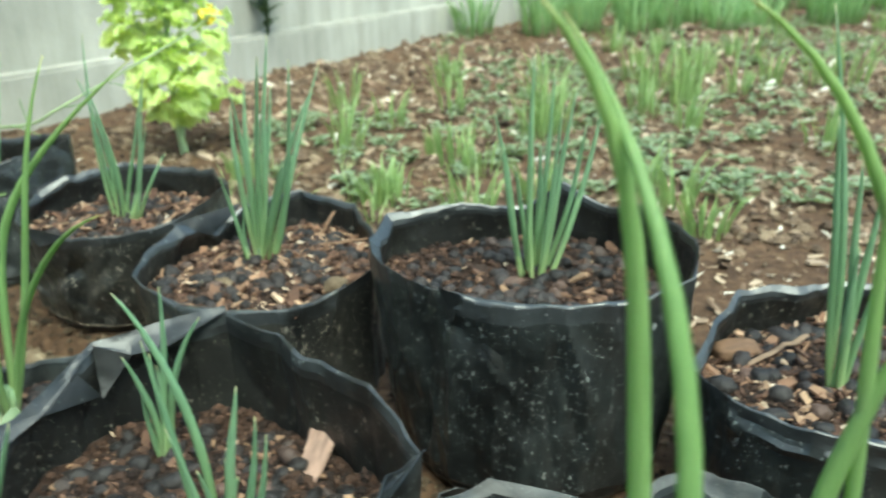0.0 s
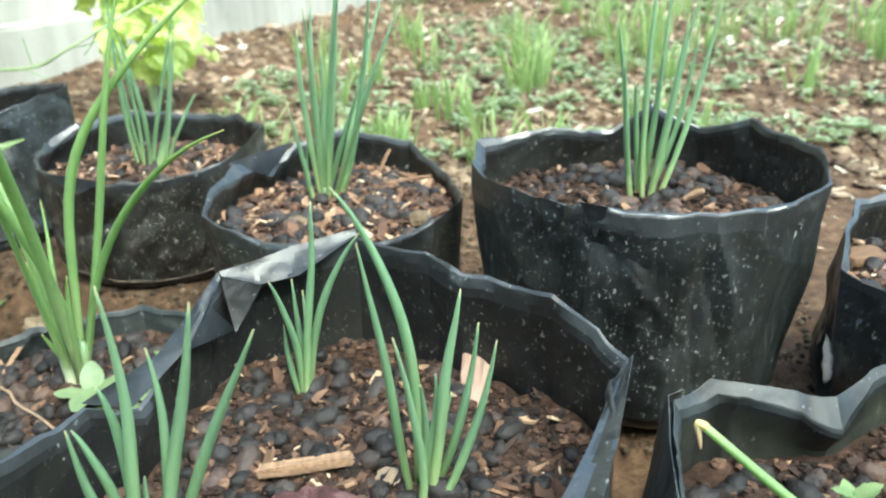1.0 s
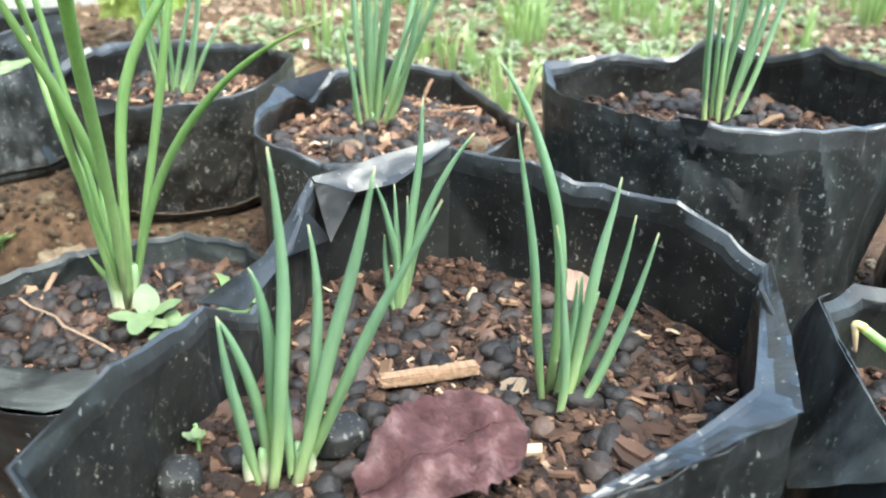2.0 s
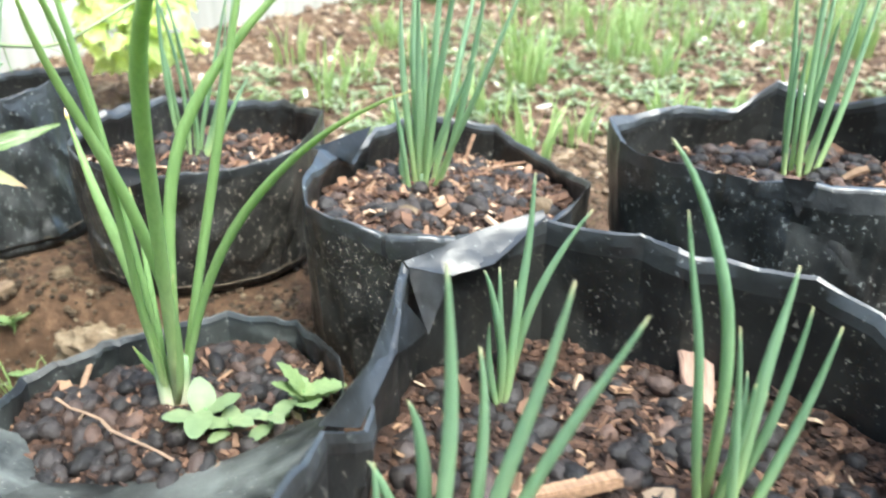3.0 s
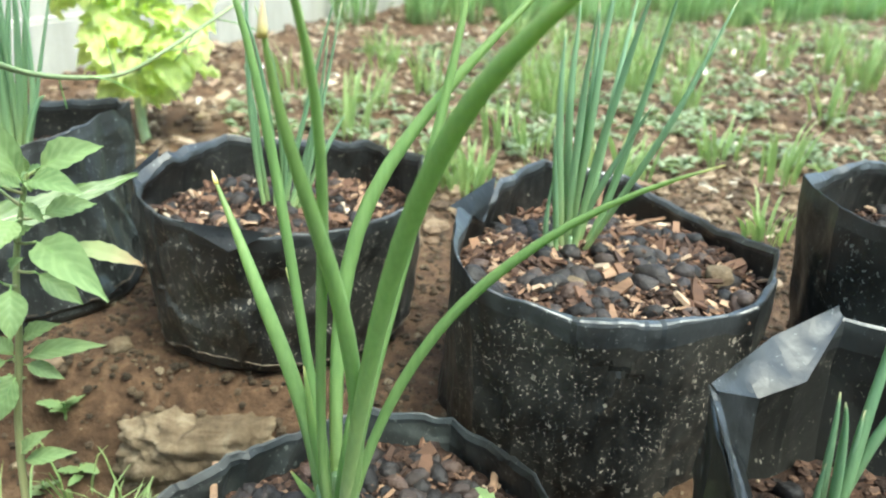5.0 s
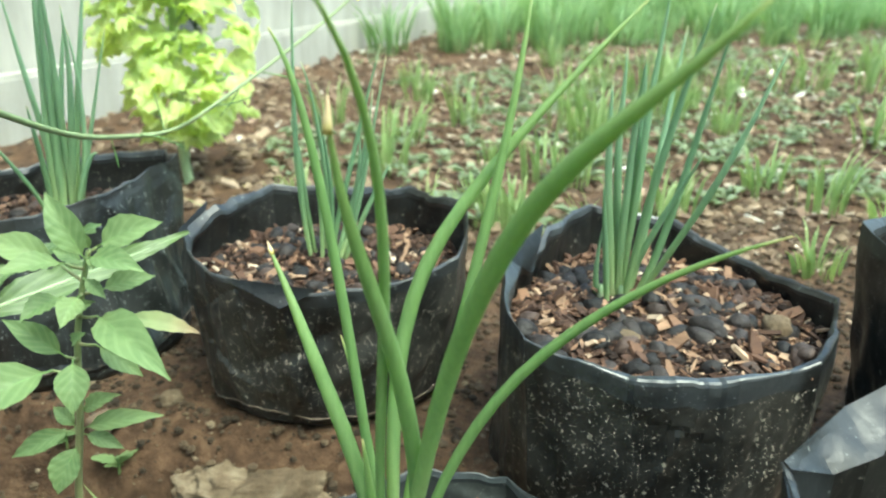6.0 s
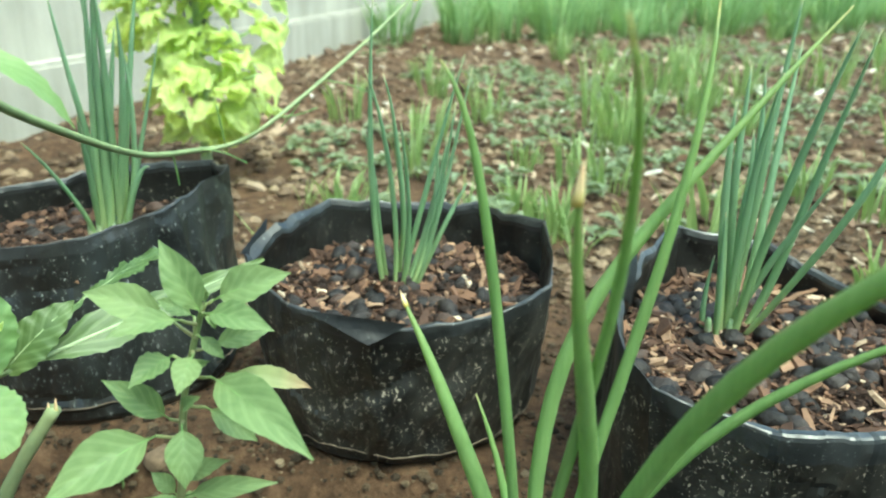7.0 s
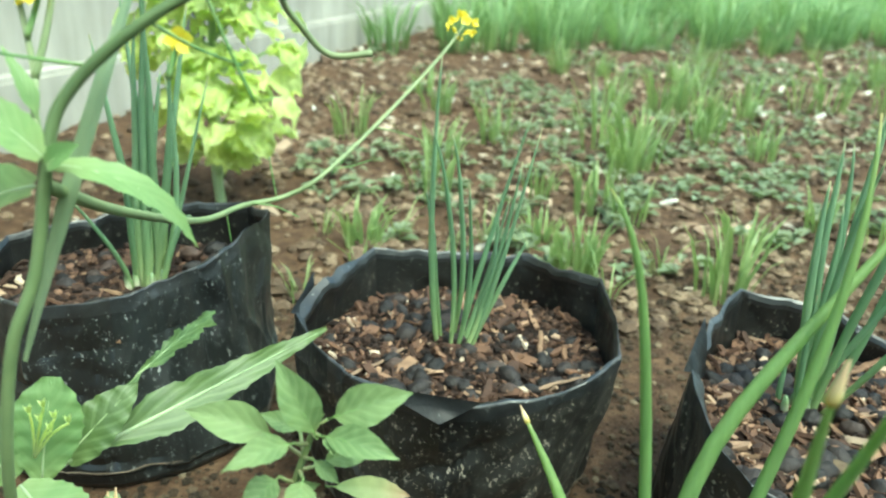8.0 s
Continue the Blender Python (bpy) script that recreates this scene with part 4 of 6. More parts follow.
for a, b in ((-0.003, -0.003), (0.005, -0.001), (0.001, 0.004)):
    part("neck", tube_bm([Vector((a, b, -0.006)), Vector((a, b, 0.002)), Vector((a * 1.2, b, 0.010)), Vector((a * 1.5, b, 0.020)), Vector((a * 1.8, b, 0.032))], [0.0040, 0.0046, 0.0044, 0.0040, 0.0026], 10), SHAFT, big, "white onion neck")
onion_leaf(big, [(0.0, 0.002, 0.010), (-0.008, 0.0, 0.018), (-0.019, 0.002, 0.038)], 0.0056, ONION_GREEN)
onion_leaf(big, [(0.002, -0.004, 0.006), (0.003, -0.006, 0.040), (0.010, -0.004, 0.085)], 0.0060, ONION_GREEN)
onion_leaf(big, [(-0.002, -0.004, 0.006), (-0.006, -0.006, 0.045), (-0.012, -0.008, 0.098)], 0.0062, ONION_GREEN)
part("dry_tip", tube_bm(bezier([(-0.0225, -0.0668, 0.2390), (-0.0224, -0.0674, 0.2440), (-0.0219, -0.0680, 0.2500)], 5), [0.0015, 0.0015, 0.0013, 0.0010, 0.0006, 0.0002], 8), DRY_TIP, big, "withered straw-yellow leaf tip")
part("dry_tip", tube_bm(bezier([(-0.0452, 0.0440, 0.1630), (-0.0462, 0.0462, 0.1654), (-0.0472, 0.0485, 0.1680)], 4), [0.0011, 0.0011, 0.0009, 0.0005, 0.0002], 8), DRY_TIP, big, "withered straw-yellow leaf tip")
onion((-0.118, 0.402, 0.074), [
    (-0.0008, -0.0019, 0.0009, -0.0031, 0.0456, -0.0117, -0.0078, 0.0746, 0.0043),
    (0.0008, 0.0019, 0.0012, 0.0026, 0.0275, -0.0017, 0.0058, 0.0693, 0.0038),
    (0.0017, 0.0020, 0.0089, 0.0018, 0.0613, 0.0123, 0.0043, 0.1146, 0.0048),
    (0.0044, -0.0007, 0.0091, -0.0020, 0.0641, 0.0371, -0.0037, 0.0992, 0.0046),
    (0.0026, 0.0001, 0.0065, 0.0002, 0.0177, 0.0046, -0.0003, 0.0650, 0.0038),
    (-0.0009, -0.0000, -0.0077, 0.0004, 0.0144, -0.0071, -0.0017, 0.0448, 0.0036),
], "small spring onion with short blue-green leaves", group="young spring onions", shaft=0.004)
onion((-0.055, 0.312, 0.075), [
    (-0.0036, 0.0026, -0.0097, 0.0036, 0.0566, -0.0218, 0.0080, 0.1264, 0.0042),
    (0.0016, 0.0029, 0.0051, 0.0039, 0.1083, -0.0310, 0.0073, 0.1513, 0.0051),
    (0.0027, -0.0026, 0.0075, -0.0044, 0.0239, -0.0077, -0.0113, 0.0916, 0.0043),
    (0.0044, -0.0016, 0.0069, -0.0028, 0.0415, 0.0032, -0.0097, 0.0674, 0.0035),
    (0.0052, 0.0021, 0.0109, 0.0039, 0.0349, 0.0104, 0.0074, 0.0613, 0.0034),
    (0.0096, 0.0014, 0.0140, 0.0030, 0.0596, 0.0216, 0.0057, 0.1044, 0.0057),
    (0.0122, 0.0015, 0.0240, 0.0028, 0.0320, 0.0293, 0.0044, 0.0884, 0.0045),
    (0.0140, -0.0002, 0.0284, -0.0007, 0.0250, 0.0365, -0.0035, 0.0841, 0.0045),
    (0.0069, 0.0013, 0.0120, 0.0012, 0.0385, 0.0174, 0.0032, 0.0542, 0.0035),
], "spring onion clump with upright blue-green leaves", group="young spring onions", shaft=0.004)
onion((-0.171, 0.277, 0.072), [
    (-0.0107, -0.0024, -0.0137, -0.0038, 0.0342, -0.0156, -0.0072, 0.0772, 0.0047),
    (-0.0054, -0.0003, -0.0054, -0.0017, 0.0531, -0.0168, -0.0005, 0.0724, 0.0047),
    (-0.0036, -0.0011, 0.0112, -0.0010, 0.0727, 0.0051, -0.0038, 0.1359, 0.0055),
    (-0.0054, 0.0007, 0.0039, 0.0005, 0.0710, -0.0048, 0.0009, 0.0912, 0.0053),
    (0.0117, 0.0015, 0.0218, 0.0015, 0.0642, 0.0161, 0.0027, 0.1062, 0.0045),
    (0.0082, -0.0025, 0.0275, -0.0040, 0.0734, 0.0386, -0.0087, 0.1308, 0.0058),
    (0.0118, -0.0023, 0.0355, -0.0026, 0.0668, 0.0601, -0.0095, 0.1195, 0.0049),
    (0.0071, 0.0023, 0.0040, 0.0037, 0.0308, 0.0040, 0.0075, 0.0424, 0.0037),
], "spring onion clump with spreading pointed leaves", group="young spring onions", shaft=0.0042)
onion((0.118, 0.553, 0.130), [
    (-0.0139, -0.0027, -0.0204, -0.0048, 0.0779, -0.0317, -0.0121, 0.1304, 0.0044),
    (-0.0093, -0.0024, -0.0199, -0.0068, 0.0393, -0.0262, -0.0169, 0.1060, 0.0042),
    (-0.0028, -0.0011, -0.0092, -0.0022, 0.0909, -0.0045, -0.0038, 0.1673, 0.0045),
    (-0.0009, -0.0020, 0.0029, -0.0046, 0.0710, -0.0001, -0.0136, 0.1092, 0.0045),
    (0.0038, -0.0028, 0.0083, -0.0074, 0.0512, 0.0143, -0.0158, 0.1328, 0.0043),
    (0.0056, -0.0007, 0.0139, -0.0011, 0.0669, 0.0251, -0.0024, 0.1461, 0.0048),
    (0.0092, 0.0034, 0.0264, 0.0093, 0.0501, 0.0352, 0.0188, 0.1156, 0.0046),
    (0.0121, 0.0026, 0.0350, 0.0058, 0.0559, 0.0469, 0.0145, 0.1431, 0.0046),
    (0.0009, 0.0020, 0.0053, 0.0044, 0.0677, 0.0107, 0.0118, 0.1550, 0.0042),
    (-0.0055, -0.0022, -0.0122, -0.0044, 0.0655, -0.0163, -0.0115, 0.0886, 0.0038),
], "upright blue-green spring onion clump", group="spring onions in the back bags", shaft=0.004)
back_clump = onion((-0.122, 0.653, 0.098), [
    (-0.0146, 0.0005, -0.0198, 0.0007, 0.0917, -0.0166, 0.0043, 0.1431, 0.0056),
    (-0.0105, 0.0007, -0.0115, 0.0054, 0.0946, -0.0053, 0.0132, 0.1617, 0.0059),
    (-0.0074, 0.0030, 0.0093, 0.0107, 0.0922, 0.0133, 0.0273, 0.1569, 0.0054),
    (-0.0063, 0.0008, 0.0063, 0.0039, 0.0966, 0.0188, 0.0123, 0.2004, 0.0059),
    (-0.0031, -0.0034, 0.0056, -0.0149, 0.0971, 0.0228, -0.0336, 0.1889, 0.0056),
], "dense tall blue-green spring onion clump", group="spring onions in the back bags", shaft=0.0042, squeeze=0.42)
for *points, wide in [
    ((0.003, -0.003, -0.004), (0.0239, -0.0327, 0.0605), (0.0383, -0.0525, 0.1175), (0.0666, -0.0395, 0.1660), 0.0046),
    ((0.004, 0.000, -0.004), (0.0248, -0.0016, 0.0302), (0.0338, -0.0036, 0.0995), (0.0439, -0.0209, 0.1842), 0.0058),
    ((0.003, 0.003, -0.004), (0.0210, 0.0152, 0.0464), (0.0318, 0.0294, 0.1079), (0.0520, 0.0521, 0.1708), 0.0058),
    ((-0.003, 0.000, -0.004), (-0.0074, -0.0028, 0.0499), (-0.0054, -0.0019, 0.1072), (-0.0080, -0.0205, 0.1622), 0.0056)]:
    onion_leaf(back_clump, points, wide, ONION)
onion((-0.129, 0.655, 0.098), [
    (-0.0011, 0.0011, 0.0095, 0.0022, 0.0766, 0.0073, 0.0078, 0.1260, 0.0054),
    (0.0042, -0.0020, 0.0222, -0.0101, 0.0579, 0.0393, -0.0258, 0.1044, 0.0047),
    (-0.0073, -0.0025, -0.0113, -0.0089, 0.0382, -0.0194, -0.0190, 0.0869, 0.0041),
    (-0.0073, -0.0003, -0.0146, 0.0014, 0.0085, -0.0084, 0.0030, 0.0526, 0.0038),
], "dense tall blue-green spring onion clump", group="spring onions in the back bags", shaft=0.004)
onion((-0.307, 0.770, 0.094), [
    (-0.0164, 0.0017, -0.0243, 0.0028, 0.0784, -0.0159, 0.0105, 0.1932, 0.0040),
    (-0.0123, 0.0018, -0.0172, 0.0051, 0.0803, -0.0222, 0.0123, 0.1079, 0.0035),
    (-0.0082, -0.0002, 0.0023, -0.0008, 0.0864, -0.0231, -0.0033, 0.1516, 0.0035),
    (-0.0041, -0.0012, 0.0074, -0.0039, 0.0834, -0.0128, -0.0127, 0.1497, 0.0037),
    (-0.0020, -0.0033, 0.0094, -0.0088, 0.0475, -0.0036, -0.0229, 0.1222, 0.0035),
    (0.0020, 0.0011, 0.0062, 0.0019, 0.0400, 0.0434, 0.0072, 0.1587, 0.0040),
    (0.0061, 0.0002, 0.0226, -0.0018, 0.0337, 0.0362, -0.0013, 0.1292, 0.0040),
    (0.0031, 0.0023, 0.0144, 0.0056, 0.0202, 0.0340, 0.0108, 0.1031, 0.0037),
    (0.0133, -0.0007, 0.0205, -0.0017, 0.0183, 0.0455, -0.0056, 0.1519, 0.0037),
    (0.0153, 0.0026, 0.0349, 0.0048, 0.0529, 0.0492, 0.0126, 0.0710, 0.0037),
    (0.0071, 0.0024, 0.0308, 0.0047, 0.0571, 0.0258, 0.0127, 0.0990, 0.0035),
], "thin-leaved spring onion clump", group="spring onions in the back bags", shaft=0.0034)
onion((-0.509, 0.858, 0.110), [
    (-0.0112, -0.0014, -0.0054, -0.0061, 0.0995, 0.0053, -0.0129, 0.1896, 0.0056),
    (-0.0092, -0.0024, -0.0015, -0.0081, 0.0821, 0.0146, -0.0235, 0.2154, 0.0058),
    (-0.0041, 0.0010, 0.0058, 0.0027, 0.1072, 0.0153, 0.0090, 0.1528, 0.0048),
    (-0.0010, -0.0032, 0.0220, -0.0119, 0.0972, 0.0245, -0.0283, 0.1673, 0.0053),
    (0.0010, 0.0000, 0.0299, 0.0015, 0.0567, 0.0183, 0.0016, 0.1500, 0.0044),
    (0.0061, -0.0009, 0.0197, -0.0042, 0.0591, 0.0299, -0.0082, 0.0560, 0.0044),
    (-0.0163, -0.0036, -0.0098, -0.0125, 0.0651, -0.0086, -0.0298, 0.0974, 0.0046),
    (-0.0071, -0.0002, 0.0036, -0.0004, 0.0808, 0.0061, -0.0008, 0.1421, 0.0052),
    (-0.0183, -0.0037, -0.0201, -0.0115, 0.0407, -0.0453, -0.0317, 0.0817, 0.0035),
], "tall spring onion clump with broad leaves", ONION, group="spring onions in the back bags", shaft=0.0045)
onion((-0.507, 0.864, 0.110), [
    (0.0030, 0.0001, 0.0124, -0.0020, 0.0305, 0.0437, -0.0041, 0.1496, 0.0036),
    (-0.0041, 0.0042, -0.0034, 0.0079, 0.0917, -0.0107, 0.0198, 0.2038, 0.0053),
    (0.0041, 0.0022, 0.0129, 0.0040, 0.1018, 0.0319, 0.0124, 0.1931, 0.0053),
    (-0.0122, 0.0018, -0.0157, 0.0023, 0.0819, -0.0293, 0.0088, 0.1739, 0.0053),
    (-0.0000, -0.0043, 0.0068, -0.0133, 0.1025, 0.0095, -0.0333, 0.2207, 0.0053),
], "spring onion with tall narrow leaves", ONION, group="spring onions in the back bags", shaft=0.0045)
onion((0.298, 0.442, 0.104), [
    (-0.0027, -0.0021, -0.0152, -0.0040, 0.0981, -0.0287, -0.0093, 0.1764, 0.0051),
    (-0.0002, 0.0030, 0.0037, 0.0086, 0.0810, -0.0284, 0.0207, 0.2315, 0.0049),
    (0.0020, -0.0019, -0.0039, -0.0056, 0.0896, -0.0139, -0.0129, 0.1527, 0.0057),
    (0.0046, 0.0012, 0.0087, 0.0060, 0.0906, 0.0119, 0.0108, 0.1291, 0.0055),
    (-0.0008, -0.0020, -0.0026, -0.0051, 0.0573, -0.0079, -0.0155, 0.1044, 0.0047),
    (0.0039, -0.0018, 0.0096, -0.0035, 0.0589, 0.0122, -0.0077, 0.0952, 0.0049),
], "tall thin-leaved spring onion clump", group="spring onions in the back bags", shaft=0.004)
near_onion = onion((0.120, 0.155, 0.082), [], "spring onion with two thick grass-green leaves", ONION_GREEN, shaft=0.005)
for *points, wide in [
    ((0.0088, 0.0116, -0.004), (0.0046, 0.0209, 0.1412), (0.0144, 0.0315, 0.2424), (-0.0252, 0.0260, 0.2817), 0.0066),
    ((0.0014, -0.0018, -0.004), (0.0131, -0.0243, 0.1471), (0.0130, -0.0150, 0.2324), (-0.0163, 0.0564, 0.2743), 0.0062)]:
    onion_leaf(near_onion, points, wide, ONION_GREEN)
onion((0.205, 0.224, 0.082), [
    (-0.0220, 0.0011, -0.0136, 0.0020, 0.1529, 0.0128, 0.0039, 0.1876, 0.0086),
    (0.0100, -0.0006, -0.0019, 0.0035, 0.2019, -0.0084, 0.0038, 0.2361, 0.0058),
    (0.0178, 0.0030, 0.0381, 0.0057, 0.2184, -0.0555, 0.0022, 0.2780, 0.0060),
], "spring onion with arching grass-green leaves", ONION_GREEN, shaft=0.005)


# ---- field: debris, clods and grass tufts ----
def scatter_field():
    rng = random.Random(21)
    verts, faces = [], []
    for k in range(17000):
        y = 0.72 + 5.1 * rng.random() ** 1.5
        x = -0.95 + 0.16 * y + (1.7 + 1.05 * y) * rng.random()
        if y < edge_at(x) + 0.03 or (x < 0.1 and y < 1.02 - 0.3 * x):
            continue
        if x < 0.1 and y < 1.6 and rng.random() > 0.3:
            continue
        if noise.noise((x * 3.2, y * 2.2, 4)) + 0.6 * noise.noise((x * 9, y * 7, 8)) < -0.05 and rng.random() > 0.3:
            continue
        L = (0.6 + 0.4 * min(1, max(0, y - 0.9))) * rng.choice((0.007, 0.010, 0.014, 0.020, 0.030)) * rng.uniform(0.6, 1.4) * (1 + 0.12 * y)
        chip_into(verts, faces, rng, (x, y, ground_z(x, y) + 0.003), L, L * rng.uniform(0.14, 0.55), L * 0.12, 32)
    tagged(raw("field_debris", verts, faces, DEBRIS), "scattered husks, dry leaf bits and pale chips on the soil", "litter", kind="stuff")
    verts, faces = [], []
    for k in range(5000):
        y = 0.95 + 3.9 * rng.random() ** 1.7
        x = -0.95 + 0.16 * y + (1.7 + 1.05 * y) * rng.random()
        s = rng.uniform(0.004, 0.011) * (1 + 0.25 * max(0, y - 0.9))
        crumb_into(verts, faces, rng, Vector((x, y, ground_z(x, y))), s)
    for k in range(6000):
        x, y = rng.uniform(-0.9, 1.6), rng.uniform(0.9, 2.6)
        crumb_into(verts, faces, rng, Vector((x, y, ground_z(x, y))), 0.003 + 0.010 * rng.random() ** 2)
    near, sides = [], []
    for k in range(26000):
        x, y = rng.uniform(-0.8, 0.3), rng.uniform(0.45, 1.15)
        crumb_into(near, sides, rng, Vector((x, y, ground_z(x, y))), 0.0008 + 0.0034 * rng.random() ** 4)
    tagged(raw("soil_crumbs", near, sides, NEAR_CRUMBS, smooth=False), "fine dark crumbs of soil between the bags", "soil", kind="stuff")
    tagged(raw("loose_soil", verts, faces, CLODS, smooth=False), "crumbled clods of red-brown earth", "soil clods", kind="stuff")


def blades_into(verts, faces, uvs, rng, centre, n, height, foot, spread, width, zf=None):
    for _ in range(n):
        a, r = rng.uniform(0, 2 * math.pi), foot * math.sqrt(rng.random())
        p = Vector((centre[0] + r * math.cos(a), centre[1] + r * math.sin(a), 0))
        p.z = (zf(p.x, p.y) if zf else centre[2]) - 0.003
        h = height * rng.uniform(0.5, 1.0)
        a2 = a + rng.uniform(-0.9, 0.9)
        out = Vector((math.cos(a2), math.sin(a2), 0)) * h * spread * rng.uniform(0.2, 1.0)
        side = Vector((-math.sin(a2 + 0.6), math.cos(a2 + 0.6), 0)) * width * rng.uniform(0.6, 1.1) * 0.5
        b = len(verts)
        for u, w in ((0, 0.7), (0.35, 1.0), (0.7, 0.75)):
            q = p + Vector((0, 0, h * u)) + out * u * u
            verts += [q - side * w, q + side * w]
            uvs += [(0, u), (1, u)]
        verts.append(p + Vector((0, 0, h * (0.97 - 0.15 * spread))) + out)
        uvs.append((0.5, 1))
        faces += [(b, b + 1, b + 3, b + 2), (b + 2, b + 3, b + 5, b + 4), (b + 4, b + 5, b + 6)]


TUFTS = [(-0.19, 1.40, 0.13), (0.0, 1.70, 0.12), (0.055, 1.25, 0.08), (-0.07, 1.11, 0.07), (0.342, 1.083, 0.10), (0.36, 0.975, 0.07), (0.535, 1.834, 0.12), (0.68, 1.42, 0.10),
         (0.055, 1.005, 0.11), (-0.316, 1.208, 0.06), (0.02, 1.30, 0.11), (0.469, 1.553, 0.09), (0.31, 1.17, 0.08), (0.65, 2.165, 0.10), (0.668, 1.92, 0.09), (-0.265, 1.80, 0.11),
         (-0.034, 2.225, 0.09), (-0.085, 1.09, 0.06), (-0.13, 1.60, 0.09), (-0.02, 1.39, 0.06), (0.145, 1.11, 0.08), (-0.045, 2.02, 0.11), (0.204, 0.893, 0.06), (-0.087, 1.20, 0.05)]


def plant_field():
    rng = random.Random(31)
    spots = list(TUFTS)
    for k in range(52):
        y = rng.uniform(1.45, 3.1)
        x = -0.35 + 0.2 * y + rng.random() * (0.5 + 1.0 * y)
        if x < max(wall_x(y) + 0.12, 0.1 if y < 1.9 else -1):
            continue
        spots.append((x, y, rng.uniform(0.09, 0.17)))
    for x, y, h in spots:
        verts, faces, uvs = [], [], []
        blades_into(verts, faces, uvs, rng, (0, 0, 0), int(rng.uniform(15, 29)), h * 1.15, 0.018 + 0.12 * h, 0.5, 0.0060)
        ob = raw("grass_tuft", verts, faces, GRASS, uvs=uvs)
        ob.location = (x, y, ground_z(x, y))
        tagged(ob, "tuft of fine young green grass-like leaves in bare soil", "grass tuft", "tufts in the bed")
    for row in range(5):
        for k in range(22):
            x = -0.18 + 0.14 * row + k * 0.19 + rng.uniform(-0.05, 0.05)
            y = 3.0 + 0.36 * row + 0.20 * x + rng.uniform(-0.06, 0.06)
            if x < wall_x(y) + 0.10 or rng.random() < 0.12:
                continue
            verts, faces, uvs = [], [], []
            blades_into(verts, faces, uvs, rng, (0, 0, 0), 64, rng.uniform(0.20, 0.32), 0.070, 0.62, 0.0085)
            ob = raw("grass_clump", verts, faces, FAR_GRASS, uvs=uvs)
            ob.location = (x, y, ground_z(x, y))
            tagged(ob, "dense clump of tall soft green grass in a row", "grass clump", "rows of tall grass")
    verts, faces, uvs = [], [], []
    for k in range(1300):
        y = 4.6 + 4.5 * rng.random() ** 1.2
        x = -0.9 + 0.22 * y + rng.random() * (2.0 + 1.1 * y)
        y += 0.12 * max(0, x)
        thick = 0.5 + 0.5 * noise.noise((x * 1.3, y * 1.3, 2)) + 0.35 * noise.noise((x * 4, y * 4, 6))
        if thick < 0.36 or x < wall_x(y) + 0.1:
            continue
        blades_into(verts, faces, uvs, rng, (x, y, 0), 15, rng.uniform(0.16, 0.30) * (0.7 + thick), 0.09, 0.75, 0.013, ground_z)
    for k in range(900):
        y = rng.uniform(7.5, 13.0)
        x = -0.9 + 0.22 * y + rng.random() * (2.0 + 1.3 * y)
        if x > wall_x(y) + 0.2:
            blades_into(verts, faces, uvs, rng, (x, y, 0), 14, rng.uniform(0.5, 0.9), 0.16, 0.6, 0.03, ground_z)
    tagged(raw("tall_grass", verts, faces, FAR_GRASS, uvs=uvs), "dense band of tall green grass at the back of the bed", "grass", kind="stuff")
    verts, faces, uvs = [], [], []
    for k in range(3400):
        y = 1.05 + 3.0 * rng.random()
        x = -0.68 + 0.2 * y + rng.random() * (0.85 + 1.0 * y)
        if noise.noise((x * 2.2, y * 2.2, 4)) < 0.06 + 0.45 * noise.noise((x * 9, y * 9, 1)) - (0.32 if 0.1 < x < 0.95 and 1.3 < y < 1.95 else 0):
            continue
        for _ in range(rng.randrange(3, 8)):
            a, L = rng.uniform(0, 6.28), rng.uniform(0.014, 0.032)
            d, e = Vector((math.cos(a), math.sin(a), 0)), Vector((-math.sin(a), math.cos(a), 0))
            o = Vector((x, y, ground_z(x, y) + rng.uniform(0.004, 0.02)))
            b = len(verts)
            verts += [o, o + d * L * 0.5 + e * L * 0.28 + Vector((0, 0, 0.008)), o + d * L + Vector((0, 0, 0.004)), o + d * L * 0.5 - e * L * 0.28 + Vector((0, 0, 0.008))]
            uvs += [(0.5, 0), (1, 0.5), (0.5, 1), (0, 0.5)]
            faces.append((b, b + 1, b + 2, b + 3))
    tagged(raw("low_weeds", verts, faces, WEED, uvs=uvs), "low patches of small grey-green weeds", "weeds", kind="stuff")


scatter_field()
plant_field()


# ---- leafy plants ----
def between(base, tip, normal=(0.0, -0.6, 0.8)):
    """The pose of a blade from base towards tip, its upper side along the normal; and its length."""
    b, t = Vector(base), Vector(tip)
    along = (t - b).normalized()
    n = Vector(normal)
    n = (n - along * n.dot(along)).normalized()
    x = along.cross(n)
    m = Matrix((x, along, n)).transposed().to_4x4()
    m.translation = b
    return m, (t - b).length


def spline(points, n):
    """A smooth curve through the points, n steps a stretch."""
    ps = [Vector(p) for p in points]
    out = []
    for k in range(len(ps) - 1):
        a, b, c, d = ps[max(0, k - 1)], ps[k], ps[k + 1], ps[min(len(ps) - 1, k + 2)]
        for i in range(n):
            t = i / n
            out.append(0.5 * ((2 * b) + (c - a) * t + (2 * a - 5 * b + 4 * c - d) * t * t + (3 * b - a - 3 * c + d) * t ** 3))
    return out + [ps[-1]]


def drawn(v):
    """Egg-shaped on a short stalk, drawn out to a point."""
    return max(0.035, math.sin(math.pi * min(1.0, max(0.0, v - 0.09) / 0.91) ** 0.78) ** 1.05)


